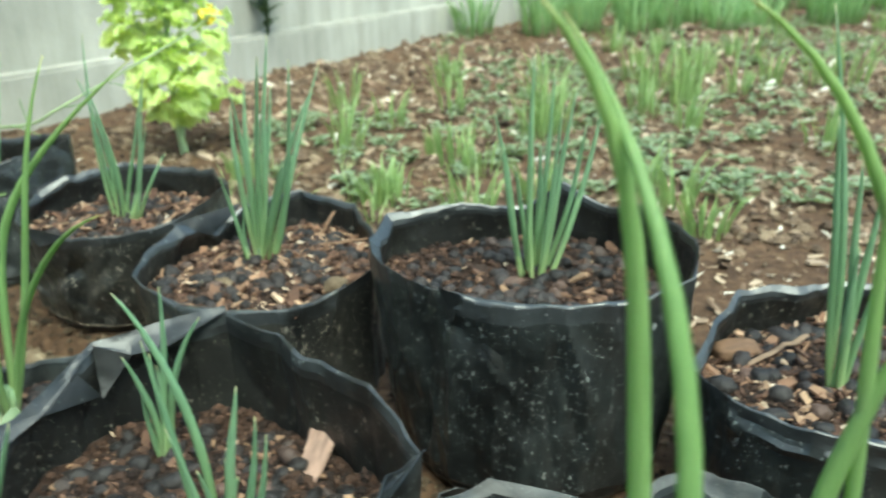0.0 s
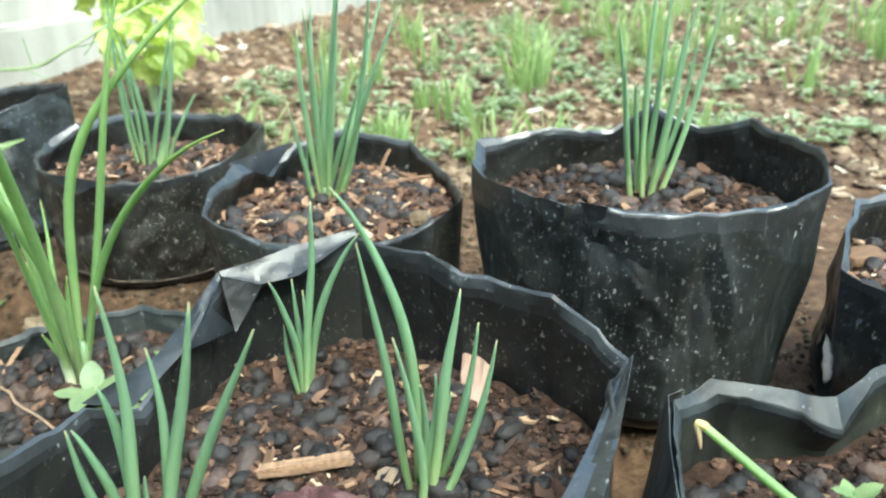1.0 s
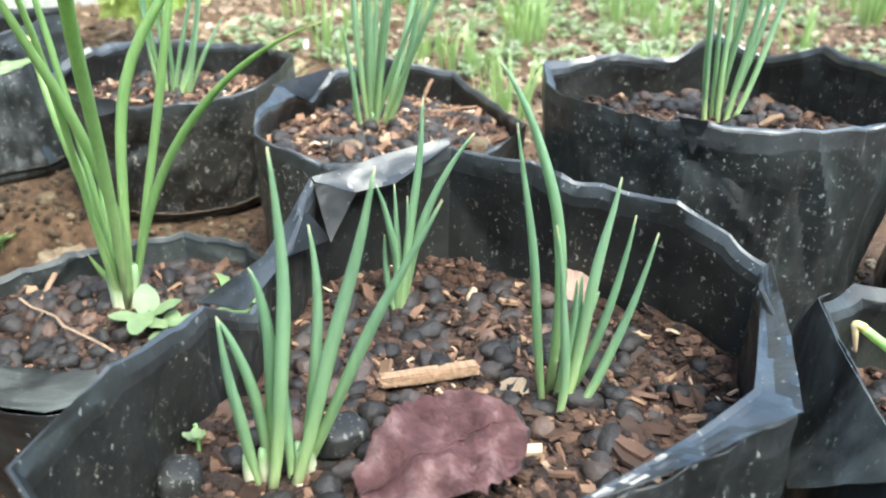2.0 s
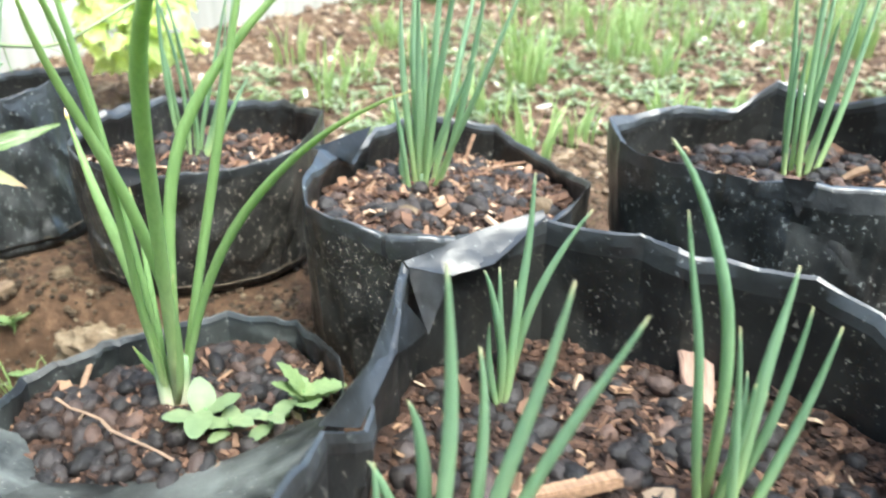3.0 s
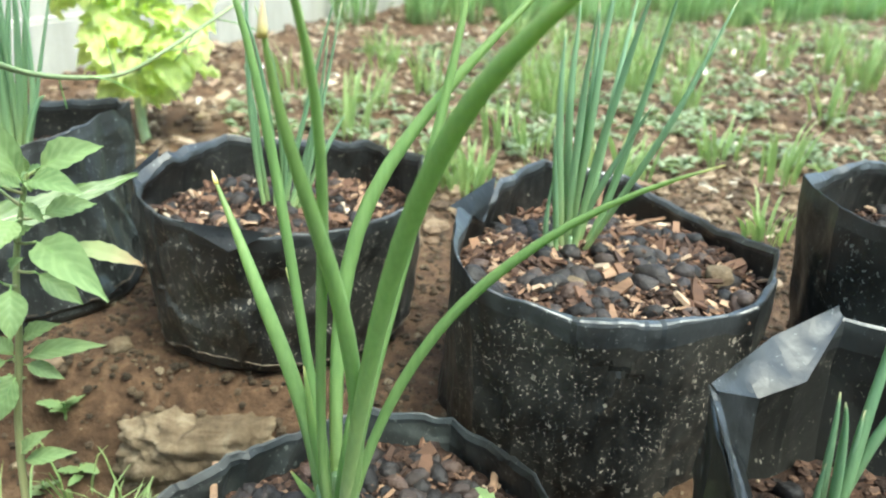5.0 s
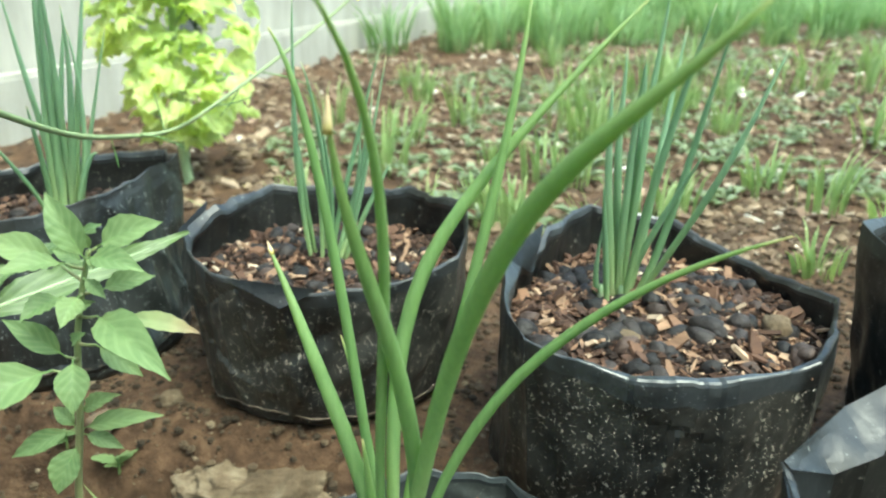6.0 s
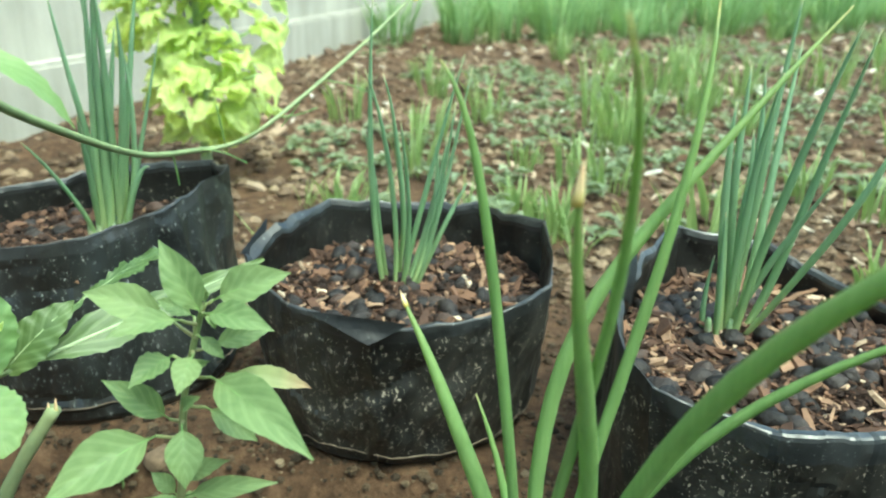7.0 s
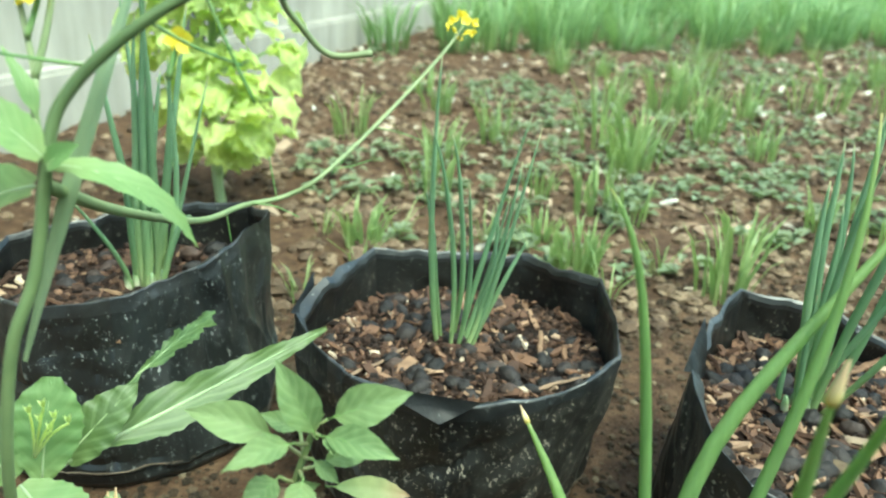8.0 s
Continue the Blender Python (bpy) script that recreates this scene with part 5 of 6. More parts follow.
def rounded(v):
    return max(0.03, math.sin(math.pi * min(1, 0.06 + 0.94 * v) ** 1.25)) ** 0.6 if v < 0.999 else 0.25


def strap(v):
    return max(0.05, (0.25 + 0.75 * min(1, v * 2.2)) * (1 - v ** 4) ** 0.6)


def lance(v):
    """A leaf on a long stalk: bare below, broad in the middle, drawn out to its tip."""
    return max(0.05, min(1.0, (v - 0.10) * 4.5) * (1 - max(0.0, v - 0.45) / 0.58) ** 0.8)


def leaf_part(ob, name, base, tip, width, material, profile=ovate, fold=0.25, droop=0.35, ruffle=0.0, seed=0, teeth=0.0, normal=(0.0, -0.6, 0.8), label="", rib=MIDRIB, rows=12, cols=6, waves=6, ragged=0.0, lower=1.0):
    m, length = between(base, tip, normal)
    bm = blade_bm(length, width, profile, rows, cols, fold, 0.0, ruffle, waves, seed, teeth=teeth, ragged=ragged, lower=lower)
    # arch: lift the middle so that the blade bows between its ends
    for v in bm.verts:
        t = v.co.y / length
        v.co.z += droop * length * 0.5 * t * (1 - t) * 2
        v.co = m @ v.co
    leaf = part(name, bm, material, ob, label)
    if rib:
        pts = []
        for k in range(9):
            t = k / 8 * 0.96
            pts.append(m @ Vector((0, length * t, droop * length * t * (1 - t) - 0.0002)))
        w = (0.0011 if profile == lance else width * 0.018 if rib == MIDRIB else width * 0.014) + 0.0002
        part("midrib", tube_bm(pts, [w * (1 - 0.85 * k / 8) for k in range(9)], 6), rib, leaf, "pale midrib")
    return leaf


def build_basil():
    ob = thing("basil", (-0.446, 0.556, ground_z(-0.446, 0.556)), "young basil plant with broad soft green leaves beside a bag", "basil")
    o = ob.location
    stem = [(-0.446, 0.556, o.z - 0.004), (-0.440, 0.555, 0.046), (-0.431, 0.555, 0.110), (-0.427, 0.555, 0.145), (-0.421, 0.553, 0.170), (-0.415, 0.551, 0.190)]
    part("stem", tube_bm([p - o for p in spline(stem, 4)], [0.0021 - 0.0010 * k / 20 for k in range(21)], 8), BASIL_STEM, ob, "green four-sided stem")
    # base, tip and width of each leaf
    leaves = [
        (-0.415, 0.545, 0.188, -0.428, 0.550, 0.217, 0.0150), (-0.411, 0.550, 0.192, -0.382, 0.545, 0.203, 0.0165), (-0.414, 0.545, 0.189, -0.389, 0.530, 0.187, 0.0125),
        (-0.414, 0.555, 0.170, -0.391, 0.560, 0.173, 0.0118), (-0.428, 0.555, 0.183, -0.459, 0.560, 0.194, 0.0155), (-0.423, 0.545, 0.187, -0.446, 0.530, 0.189, 0.0110),
        (-0.428, 0.550, 0.170, -0.442, 0.535, 0.166, 0.0122), (-0.420, 0.545, 0.172, -0.425, 0.530, 0.164, 0.0120), (-0.433, 0.555, 0.139, -0.456, 0.555, 0.159, 0.0132),
        (-0.414, 0.545, 0.162, -0.378, 0.497, 0.154, 0.0195), (-0.418, 0.550, 0.146, -0.399, 0.545, 0.131, 0.0115), (-0.427, 0.545, 0.142, -0.426, 0.530, 0.123, 0.0158),
        (-0.438, 0.550, 0.135, -0.474, 0.525, 0.128, 0.0230)]
    small = [
        (-0.417, 0.545, 0.180, -0.408, 0.540, 0.172, 0.0065), (-0.414, 0.550, 0.191, -0.417, 0.550, 0.200, 0.0065), (-0.420, 0.560, 0.181, -0.434, 0.565, 0.187, 0.0082),
        (-0.412, 0.545, 0.188, -0.410, 0.535, 0.187, 0.0056), (-0.424, 0.550, 0.162, -0.414, 0.545, 0.169, 0.0066), (-0.426, 0.545, 0.149, -0.418, 0.540, 0.157, 0.0062)]
    lower = [
        (-0.430, 0.555, 0.110, -0.411, 0.550, 0.120, 0.0096), (-0.431, 0.555, 0.101, -0.392, 0.545, 0.110, 0.0105), (-0.431, 0.555, 0.098, -0.413, 0.550, 0.091, 0.0085), (-0.434, 0.555, 0.102, -0.444, 0.560, 0.111, 0.0085),
        (-0.435, 0.555, 0.101, -0.462, 0.550, 0.092, 0.0110), (-0.434, 0.555, 0.093, -0.444, 0.545, 0.073, 0.0158), (-0.440, 0.555, 0.048, -0.422, 0.550, 0.064, 0.0085), (-0.440, 0.555, 0.044, -0.413, 0.550, 0.050, 0.0095)]
    rng = random.Random(51)
    for k, (bx, by, bz, tx, ty, tz, w) in enumerate(leaves + small + lower):
        n = (rng.uniform(-0.2, 0.2), -0.7 + rng.uniform(-0.15, 0.15), 0.70)
        leaf_part(ob, "leaf", Vector((bx, by, bz)) - o, Vector((tx, ty, tz)) - o, w * 0.9, BASIL, drawn, 0.46, 0.25 + 0.25 * rng.random(), 0.0006, k, 0.004, n, rib=BASIL_RIB, rows=20, cols=8)
        if math.dist((bx, bz), (-0.428, 0.15)) > 0.006:
            near = min(spline(stem, 4), key=lambda p: (p - Vector((bx, by, bz - 0.004))).length)
            part("leaf_stalk", tube_bm(bezier([near - o, (near + Vector((bx, by, bz))) / 2 - o - Vector((0, 0, 0.001)), Vector((bx, by, bz)) - o], 4), [0.0009, 0.0008, 0.0007, 0.0007, 0.0006], 6), BASIL_STEM, ob)
    leaf_part(ob, "leaf", Vector((-0.411, 0.565, 0.152)) - o, Vector((-0.376, 0.572, 0.137)) - o, 0.0095, WILTED, drawn, 0.36, 0.4, 0.0006, 77, 0.004, (0.1, -0.65, 0.75), "wilting leaf with a brown tip", rib=BASIL_RIB, rows=20, cols=8)
    return ob


def build_mustard():
    ob = thing("mustard_plant", (-0.532, 0.624, ground_z(-0.532, 0.624)), "bolting mustard greens with long ribbed leaves and yellow flowers", "mustard greens")
    o = ob.location

    def tubes(name, pts, r0, r1, material=STEM, label="", parent=ob, steps=5):
        ps = [p - o for p in spline(pts, steps)]
        n = len(ps) - 1
        return part(name, tube_bm(ps, [r0 + (r1 - r0) * k / n for k in range(n + 1)], 10), material, parent, label)

    tubes("stem", [(-0.532, 0.624, o.z - 0.004), (-0.528, 0.602, 0.069), (-0.517, 0.558, 0.163), (-0.506, 0.547, 0.224), (-0.495, 0.547, 0.253), (-0.487, 0.547, 0.290), (-0.481, 0.548, 0.304), (-0.467, 0.548, 0.318), (-0.448, 0.548, 0.331), (-0.417, 0.549, 0.347), (-0.376, 0.561, 0.361)], 0.0021, 0.0016, OLIVE_STEM, label="thick smooth stem bent over")
    tubes("branch", [(-0.488, 0.548, 0.278), (-0.482, 0.613, 0.249), (-0.463, 0.721, 0.207), (-0.443, 0.803, 0.188), (-0.415, 0.819, 0.189), (-0.387, 0.826, 0.204), (-0.325, 0.897, 0.240), (-0.273, 0.963, 0.274), (-0.254, 0.979, 0.297)], 0.0021, 0.0012, PALE_STEM, label="thin drooping flower branch")
    tubes("side_shoot", [(-0.489, 0.549, 0.286), (-0.4919, 0.5572, 0.2989), (-0.4930, 0.5667, 0.3053), (-0.4951, 0.5726, 0.3189), (-0.4978, 0.5781, 0.331)], 0.0012, 0.0008, PALE_STEM, "slim yellow-green flower shoot")
    tubes("side_shoot", [(-0.4930, 0.5667, 0.3053), (-0.4887, 0.5718, 0.3207), (-0.4866, 0.5762, 0.333)], 0.0012, 0.0008, PALE_STEM, "slim yellow-green flower shoot")
    tubes("pod", [(-0.396, 0.555, 0.353), (-0.421, 0.581, 0.333), (-0.414, 0.590, 0.318), (-0.405, 0.593, 0.310), (-0.391, 0.593, 0.311)], 0.0011, 0.0012, PALE_STEM, label="slim green seed pod")
    rng = random.Random(61)
    for p, d in (((-0.453, 0.786, 0.191), (0.002, 0.002, -0.022)), ((-0.422, 0.817, 0.188), (-0.004, 0.0, 0.028)), ((-0.438, 0.808, 0.188), (0.03, 0.004, -0.012)), ((-0.386, 0.829, 0.204), (0.028, 0.0, 0.006)), ((-0.366, 0.853, 0.216), (-0.018, 0.0, -0.024)), ((-0.350, 0.869, 0.223), (0.035, 0.0, -0.010)), ((-0.474, 0.548, 0.312), (-0.022, 0.0, 0.003)), ((-0.458, 0.548, 0.324), (0.024, 0.004, -0.012)), ((-0.443, 0.548, 0.332), (0.012, 0.0, -0.03))):
        a, b = Vector(p), Vector(p) + Vector(d)
        tubes("tendril", [a, (a + b) / 2 + Vector((0, 0, 0.004 * rng.uniform(-1, 1))), b], 0.0006, 0.0004, steps=4)

    def flower_head(centre, n, size):
        head = tubes("flower_stalk", [Vector(centre) - Vector((0.004, 0.004, 0.012)), Vector(centre)], 0.001, 0.0008, label="cluster of small yellow flowers")
        for _ in range(n):
            d = Vector((rng.gauss(0, 1), rng.gauss(0, 1), rng.gauss(0, 1))).normalized()
            c = Vector(centre) + d * size * rng.uniform(0.4, 1.0) - o
            bm = bmesh.new()
            for q in range(4):
                a = q * math.pi / 2 + rng.random()
                mm = Matrix.Translation(c) @ d.to_track_quat("Z", "Y").to_matrix().to_4x4() @ Matrix.Rotation(a, 4, "Z") @ Matrix.Rotation(radians(30), 4, "X")
                blade_bm(0.0048, 0.0042, rounded, 4, 4, 0.1, 0.0, bm=bm, m=mm)
            part("flower", bm, PETAL, head)

    flower_head((-0.261, 0.974, 0.287), 16, 0.013)
    flower_head((-0.4905, 0.5744, 0.3285), 5, 0.0040)
    flower_head((-0.4526, 0.5727, 0.3173), 2, 0.002)
    for x, z in ((-0.5261, 0.1503), (-0.5204, 0.1512), (-0.5299, 0.1549), (-0.5241, 0.1572), (-0.5151, 0.1486), (-0.5225, 0.1455)):
        bud = tubes("bud_stalk", [(-0.5317, 0.6320, 0.1310), (0.5 * x - 0.2650, 0.6300, 0.5 * z + 0.0690), (x, 0.6290, z)], 0.0007, 0.0005, LETTUCE, "yellow-green stalk of flower buds")
        bm = bmesh.new()
        for q in range(5):
            blade_bm(0.0042, 0.0018, ovate, 5, 4, 0.5, 0.0, bm=bm, m=aim(Vector((x, 0.6288, z)) - o, q * 72 + 800 * x, 50 + 8 * q))
        part("bud", bm, LETTUCE, bud)
    leaf_part(ob, "leaf", Vector((-0.4899, 0.5537, 0.2941)) - o, Vector((-0.4990, 0.5610, 0.3151)) - o, 0.0055, MUSTARD, lance, 0.3, 0.3, 0.0003, 23, 0.02, (0.6, -0.7, 0.4), "narrow yellow-green leaf on the flower shoot", rib=None, rows=14)
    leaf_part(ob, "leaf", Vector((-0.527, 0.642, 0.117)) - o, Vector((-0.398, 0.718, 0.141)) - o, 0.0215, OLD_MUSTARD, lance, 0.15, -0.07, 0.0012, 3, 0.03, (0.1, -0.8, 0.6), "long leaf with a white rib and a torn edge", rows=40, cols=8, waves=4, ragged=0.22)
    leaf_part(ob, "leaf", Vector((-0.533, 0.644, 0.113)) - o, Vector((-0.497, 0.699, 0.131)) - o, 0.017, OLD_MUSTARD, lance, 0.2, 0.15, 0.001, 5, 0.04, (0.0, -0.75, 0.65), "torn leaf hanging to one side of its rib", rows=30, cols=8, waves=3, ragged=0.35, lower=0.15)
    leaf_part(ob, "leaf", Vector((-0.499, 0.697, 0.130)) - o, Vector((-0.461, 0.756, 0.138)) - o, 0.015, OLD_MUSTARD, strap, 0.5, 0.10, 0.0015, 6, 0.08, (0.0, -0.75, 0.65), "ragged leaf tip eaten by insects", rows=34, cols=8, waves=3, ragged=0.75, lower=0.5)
    leaf_part(ob, "leaf", Vector((-0.531, 0.634, 0.117)) - o, Vector((-0.525, 0.650, 0.160)) - o, 0.031, MUSTARD, rounded, 0.1, 0.22, 0.0014, 7, 0.03, (0.1, -0.6, 0.8), "broad rounded leaf with a toothed edge", rows=20, cols=8)
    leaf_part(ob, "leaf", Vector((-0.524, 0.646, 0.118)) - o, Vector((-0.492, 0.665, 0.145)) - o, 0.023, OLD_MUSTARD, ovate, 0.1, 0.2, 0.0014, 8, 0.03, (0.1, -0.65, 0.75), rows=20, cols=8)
    leaf_part(ob, "leaf", Vector((-0.537, 0.625, 0.122)) - o, Vector((-0.512, 0.604, 0.098)) - o, 0.034, MUSTARD, rounded, 0.1, 0.3, 0.0012, 9, 0.03, (0.1, -0.6, 0.8), "broad rounded leaf with a toothed edge", rows=20, cols=8)
    leaf_part(ob, "leaf", Vector((-0.541, 0.633, 0.120)) - o, Vector((-0.582, 0.648, 0.161)) - o, 0.036, MUSTARD, rounded, 0.1, 0.2, 0.0015, 11, 0.03, (0.2, -0.85, 0.5), rows=20, cols=8)
    leaf_part(ob, "leaf", Vector((-0.487, 0.544, 0.286)) - o, Vector((-0.450, 0.549, 0.258)) - o, 0.0095, MUSTARD, ovate, 0.2, 0.85, 0.0006, 13, 0.02, (0.35, -0.5, 0.8), "narrow leaf clasping the stem", rows=16)
    leaf_part(ob, "leaf", Vector((-0.488, 0.544, 0.288)) - o, Vector((-0.507, 0.543, 0.307)) - o, 0.012, MUSTARD, ovate, 0.2, 0.25, 0.0006, 15, 0.02, (0.0, -0.6, 0.8), rows=14)
    leaf_part(ob, "leaf", Vector((-0.487, 0.542, 0.286)) - o, Vector((-0.477, 0.537, 0.293)) - o, 0.007, MUSTARD, ovate, 0.3, 0.2, 0.0003, 17, 0.0, (0.0, -0.8, 0.6), rows=10)
    leaf_part(ob, "leaf", Vector((-0.493, 0.550, 0.278)) - o, Vector((-0.530, 0.590, 0.250)) - o, 0.026, MUSTARD, rounded, 0.15, 0.3, 0.001, 19, 0.02, (0.1, -0.7, 0.7), rows=16)
    leaf_part(ob, "leaf", Vector((-0.504, 0.554, 0.220)) - o, Vector((-0.461, 0.561, 0.337)) - o, 0.0058, PALE_LEAF, strap, 0.5, 0.05, 0.0, 21, 0.0, (-0.3, -0.9, 0.2), "upright pale strap-shaped leaf", rows=16)
    return ob


def build_lettuce():
    ob = thing("lettuce_plant", (-0.487, 1.38, ground_z(-0.487, 1.38)), "bolting lettuce with ruffled yellow-green leaves on a bare stem", "lettuce")
    part("stem", tube_bm(spline([(0.0, 0, -0.01), (-0.006, 0, 0.06), (-0.004, 0, 0.16), (0.002, 0, 0.30), (0.0, 0, 0.40)], 5), [0.0075 - 0.004 * k / 20 for k in range(21)], 10), MIDRIB, ob, "pale stem with leaf scars")
    rng = random.Random(71)
    for k in range(165):
        u = k / 164
        a = k * 137.5 + rng.uniform(-15, 15)
        reach = (0.096 - 0.056 * u) * (0.55 + 0.45 * min(1, u * 5)) * (0.15 + 0.85 * rng.random() ** 0.6) * (1 + 0.5 * math.sin(radians(a) * 2 + 9 * u))
        c = Vector((math.sin(radians(a)) * reach, math.cos(radians(a)) * reach, 0.085 + 0.275 * u + rng.uniform(-0.02, 0.02) + 0.10 * reach))
        L = (0.043 - 0.009 * u) * rng.uniform(0.65, 1.25)
        m = aim(c, a + rng.uniform(-60, 60), rng.uniform(-35, 50), rng.uniform(-50, 50))
        bm = blade_bm(L, L * 1.15, rounded, 14, 16, 0.2, 0.7, 0.0, 4, k, ragged=0.18)
        for v in bm.verts:
            r = abs(v.co.x) / (L * 0.55)
            edge = max(r, v.co.y / L) ** 1.5
            v.co.z += 0.46 * L * edge * noise.noise((v.co.x * 70 + k * 3, v.co.y * 70, 0)) + 0.40 * L * edge * noise.noise((v.co.x * 150 + k, v.co.y * 150, 5))
            v.co = m @ v.co
        part("leaf", bm, LETTUCE, ob)
        if k % 6 == 0:
            part("leaf_stalk", tube_bm(bezier([(0, 0, c.z - 0.03), (c.x * 0.5, c.y * 0.5, c.z - 0.015), c], 5), [0.003, 0.003, 0.0025, 0.0022, 0.002, 0.0018], 6), MIDRIB, ob)
    for k in range(7):
        c = Vector((rng.uniform(0.01, 0.055), rng.uniform(-0.085, -0.055), rng.uniform(0.275, 0.34)))
        bm = bmesh.new()
        for q in range(6):
            blade_bm(0.010, 0.005, rounded, 4, 4, 0.1, 0.0, bm=bm, m=aim(c, q * 60, 25))
        part("flower", bm, PETAL, ob, "small yellow flower")
    return ob


build_basil()
build_mustard()
build_lettuce()


# ---- small plants, stones and litter ----
def seedling(place, n, size, material, label, up=45, seed=0, teeth=0.0, profile=rounded):
    rng = random.Random(seed)
    ob = thing("weed_seedling", place, label, "weed")
    part("stem", tube_bm(bezier([(0, 0, -0.004), (0.001, 0, 0.006), (0.0, 0.001, 0.012)], 5), [0.0009] * 6, 6), STEM, ob)
    for k in range(n):
        a = k * 360 / n + rng.uniform(-25, 25)
        L = size * rng.uniform(0.75, 1.15)
        m = aim((0, 0, 0.004 + 0.007 * (k % 3) / 2), a, rng.uniform(5, up))
        bm = blade_bm(L, L * 0.62, profile, 10, 6, 0.12, 0.3, 0.0004, 3, k, m=m, teeth=teeth)
        part("leaf", bm, material, ob)
    return ob


seedling((-0.270, 0.472, 0.024), 4, 0.023, SEEDLING, "pale green weed seedling with broad oval leaves in a bag", 78, 1)
seedling((-0.256, 0.463, 0.022), 5, 0.018, SEEDLING, "pale green weed seedling with oval leaves in a bag", 35, 11)
seedling((-0.234, 0.466, 0.022), 5, 0.017, SEEDLING, "pale green weed seedling with oval leaves in a bag", 35, 2)
seedling((-0.216, 0.482, 0.024), 6, 0.024, BASIL, "small weed with toothed bright green leaves", 78, 3, 0.14, ovate)
seedling((-0.211, 0.314, 0.078), 5, 0.0115, SEEDLING, "tiny pale weed seedling", 50, 4)
seedling((-0.204, 0.290, 0.076), 4, 0.0065, SEEDLING, "tiny pale weed seedling", 60, 24)
seedling((0.132, 0.273, 0.086), 6, 0.013, BASIL, "small bright green weed seedling in a bag", 50, 5, 0.0, ovate)
seedling((0.090, 0.255, 0.084), 4, 0.009, SEEDLING, "tiny pale weed seedling", 50, 6)
seedling((-0.452, 0.690, ground_z(-0.452, 0.690)), 5, 0.016, BASIL, "small bright green weed on bare soil", 40, 7, 0.1, ovate)
seedling((-0.50, 0.73, ground_z(-0.50, 0.73)), 5, 0.014, BASIL, "small bright green weed on bare soil", 40, 8, 0.1, ovate)


for k, (x, y, size) in enumerate(((-0.463, 0.712, 0.018), (-0.478, 0.690, 0.014), (-0.49, 0.665, 0.016), (-0.436, 0.650, 0.013))):
    seedling((x, y, ground_z(x, y)), 5, size, SEEDLING if k % 2 else BASIL, "small yellow-green weed on bare soil", 50, 40 + k, 0.08, ovate)


def grass_wisp(place, n, height, seed):
    rng = random.Random(seed)
    verts, faces, uvs = [], [], []
    blades_into(verts, faces, uvs, rng, (0, 0, 0), n, height, 0.012, 1.1, 0.0024)
    ob = raw("grass_wisp", verts, faces, GRASS, uvs=uvs)
    ob.location = place
    tagged(ob, "few thin grass blades in bare soil", "grass tuft", "wisps by the bags")


for k, (x, y) in enumerate(((-0.415, 0.60), (-0.44, 0.625), (-0.47, 0.64), (-0.50, 0.66), (-0.40, 0.55), (-0.425, 0.655), (-0.455, 0.675), (-0.405, 0.635))):
    grass_wisp((x, y, ground_z(x, y)), 9, 0.06, k)
for k, (x, y) in enumerate(((-0.30, 1.02), (-0.24, 1.10), (-0.33, 1.13), (-0.19, 1.03), (-0.12, 1.10), (-0.27, 1.22), (-0.36, 1.24), (-0.08, 1.01), (-0.16, 1.20), (0.02, 1.08), (-0.40, 1.06), (-0.22, 0.97))):
    grass_wisp((x, y, ground_z(x, y)), 8, 0.075, 20 + k)


def stone(place, size, turn, label, material, seed, name="stone", category="stone", group=""):
    bm = bmesh.new()
    large = max(size) > 0.04
    bmesh.ops.create_icosphere(bm, subdivisions=6 if large else 3, radius=1.0)
    for v in bm.verts:
        c = v.co.copy()
        for k in range(3):
            c[k] = math.copysign(abs(c[k]) ** 0.65, c[k])
        d = 1 + 0.16 * noise.noise(c * 1.5 + Vector((seed * 2.3, 0, 0))) + 0.05 * noise.noise(c * 6 + Vector((0, seed, 0)))
        if large:
            q = Vector((c.x * size[0], c.y * size[1], c.z * size[2])) * 1.0
            d += 0.18 * (0.4 - abs(noise.noise((q.x * 22, q.y * 30, q.z * 45 + seed)))) + 0.14 * noise.noise((q.x * 70, q.y * 70, q.z * 130)) + 0.07 * noise.noise(q * 210)
        v.co = Vector((c.x * size[0], c.y * size[1], c.z * size[2])) * d
    ob = part(name, bm, material, None)
    ob.matrix_basis = Matrix.Translation(place) @ pose(0, 0, 0, 0, 0, turn)
    return tagged(ob, label, category, group)


stone((-0.356, 0.682, -0.052), (0.066, 0.030, 0.034), -10, "long weathered pale stone edging the bed", ROCK, 1)
stone((-0.222, 0.616, -0.046), (0.050, 0.026, 0.036), -30, "rough brown stone edging the bed", ROCK, 2)
stone((-0.428, 0.746, 0.003), (0.008, 0.006, 0.006), 20, "small brown pebble on the soil", ROCK, 3)
stone((-0.475, 0.735, -0.004), (0.011, 0.008, 0.006), 50, "small brown pebble on the soil", CLODS, 4)
stone((-0.412, 0.672, ground_z(-0.412, 0.672) + 0.002), (0.0045, 0.0035, 0.0035), 50, "tiny white pebble on dark soil", DEBRIS, 5)
stone((-0.144, 0.600, 0.099), (0.010, 0.007, 0.006), 10, "tan stone in a bag's soil", ROCK, 6)
stone((-0.046, 0.598, 0.100), (0.010, 0.008, 0.007), 70, "tan stone in a bag's soil", ROCK, 7)
SPECKLED = film_material("speckled_clod", 0.7, (0.040, 0.038, 0.036), 0.30, 0.50, 0.3, (0.30, 0.29, 0.27), 0.5)
stone((-0.207, 0.271, 0.078), (0.0085, 0.0080, 0.0075), 10, "round dark clod flecked with white", SPECKLED, 21, "clod", "clod")
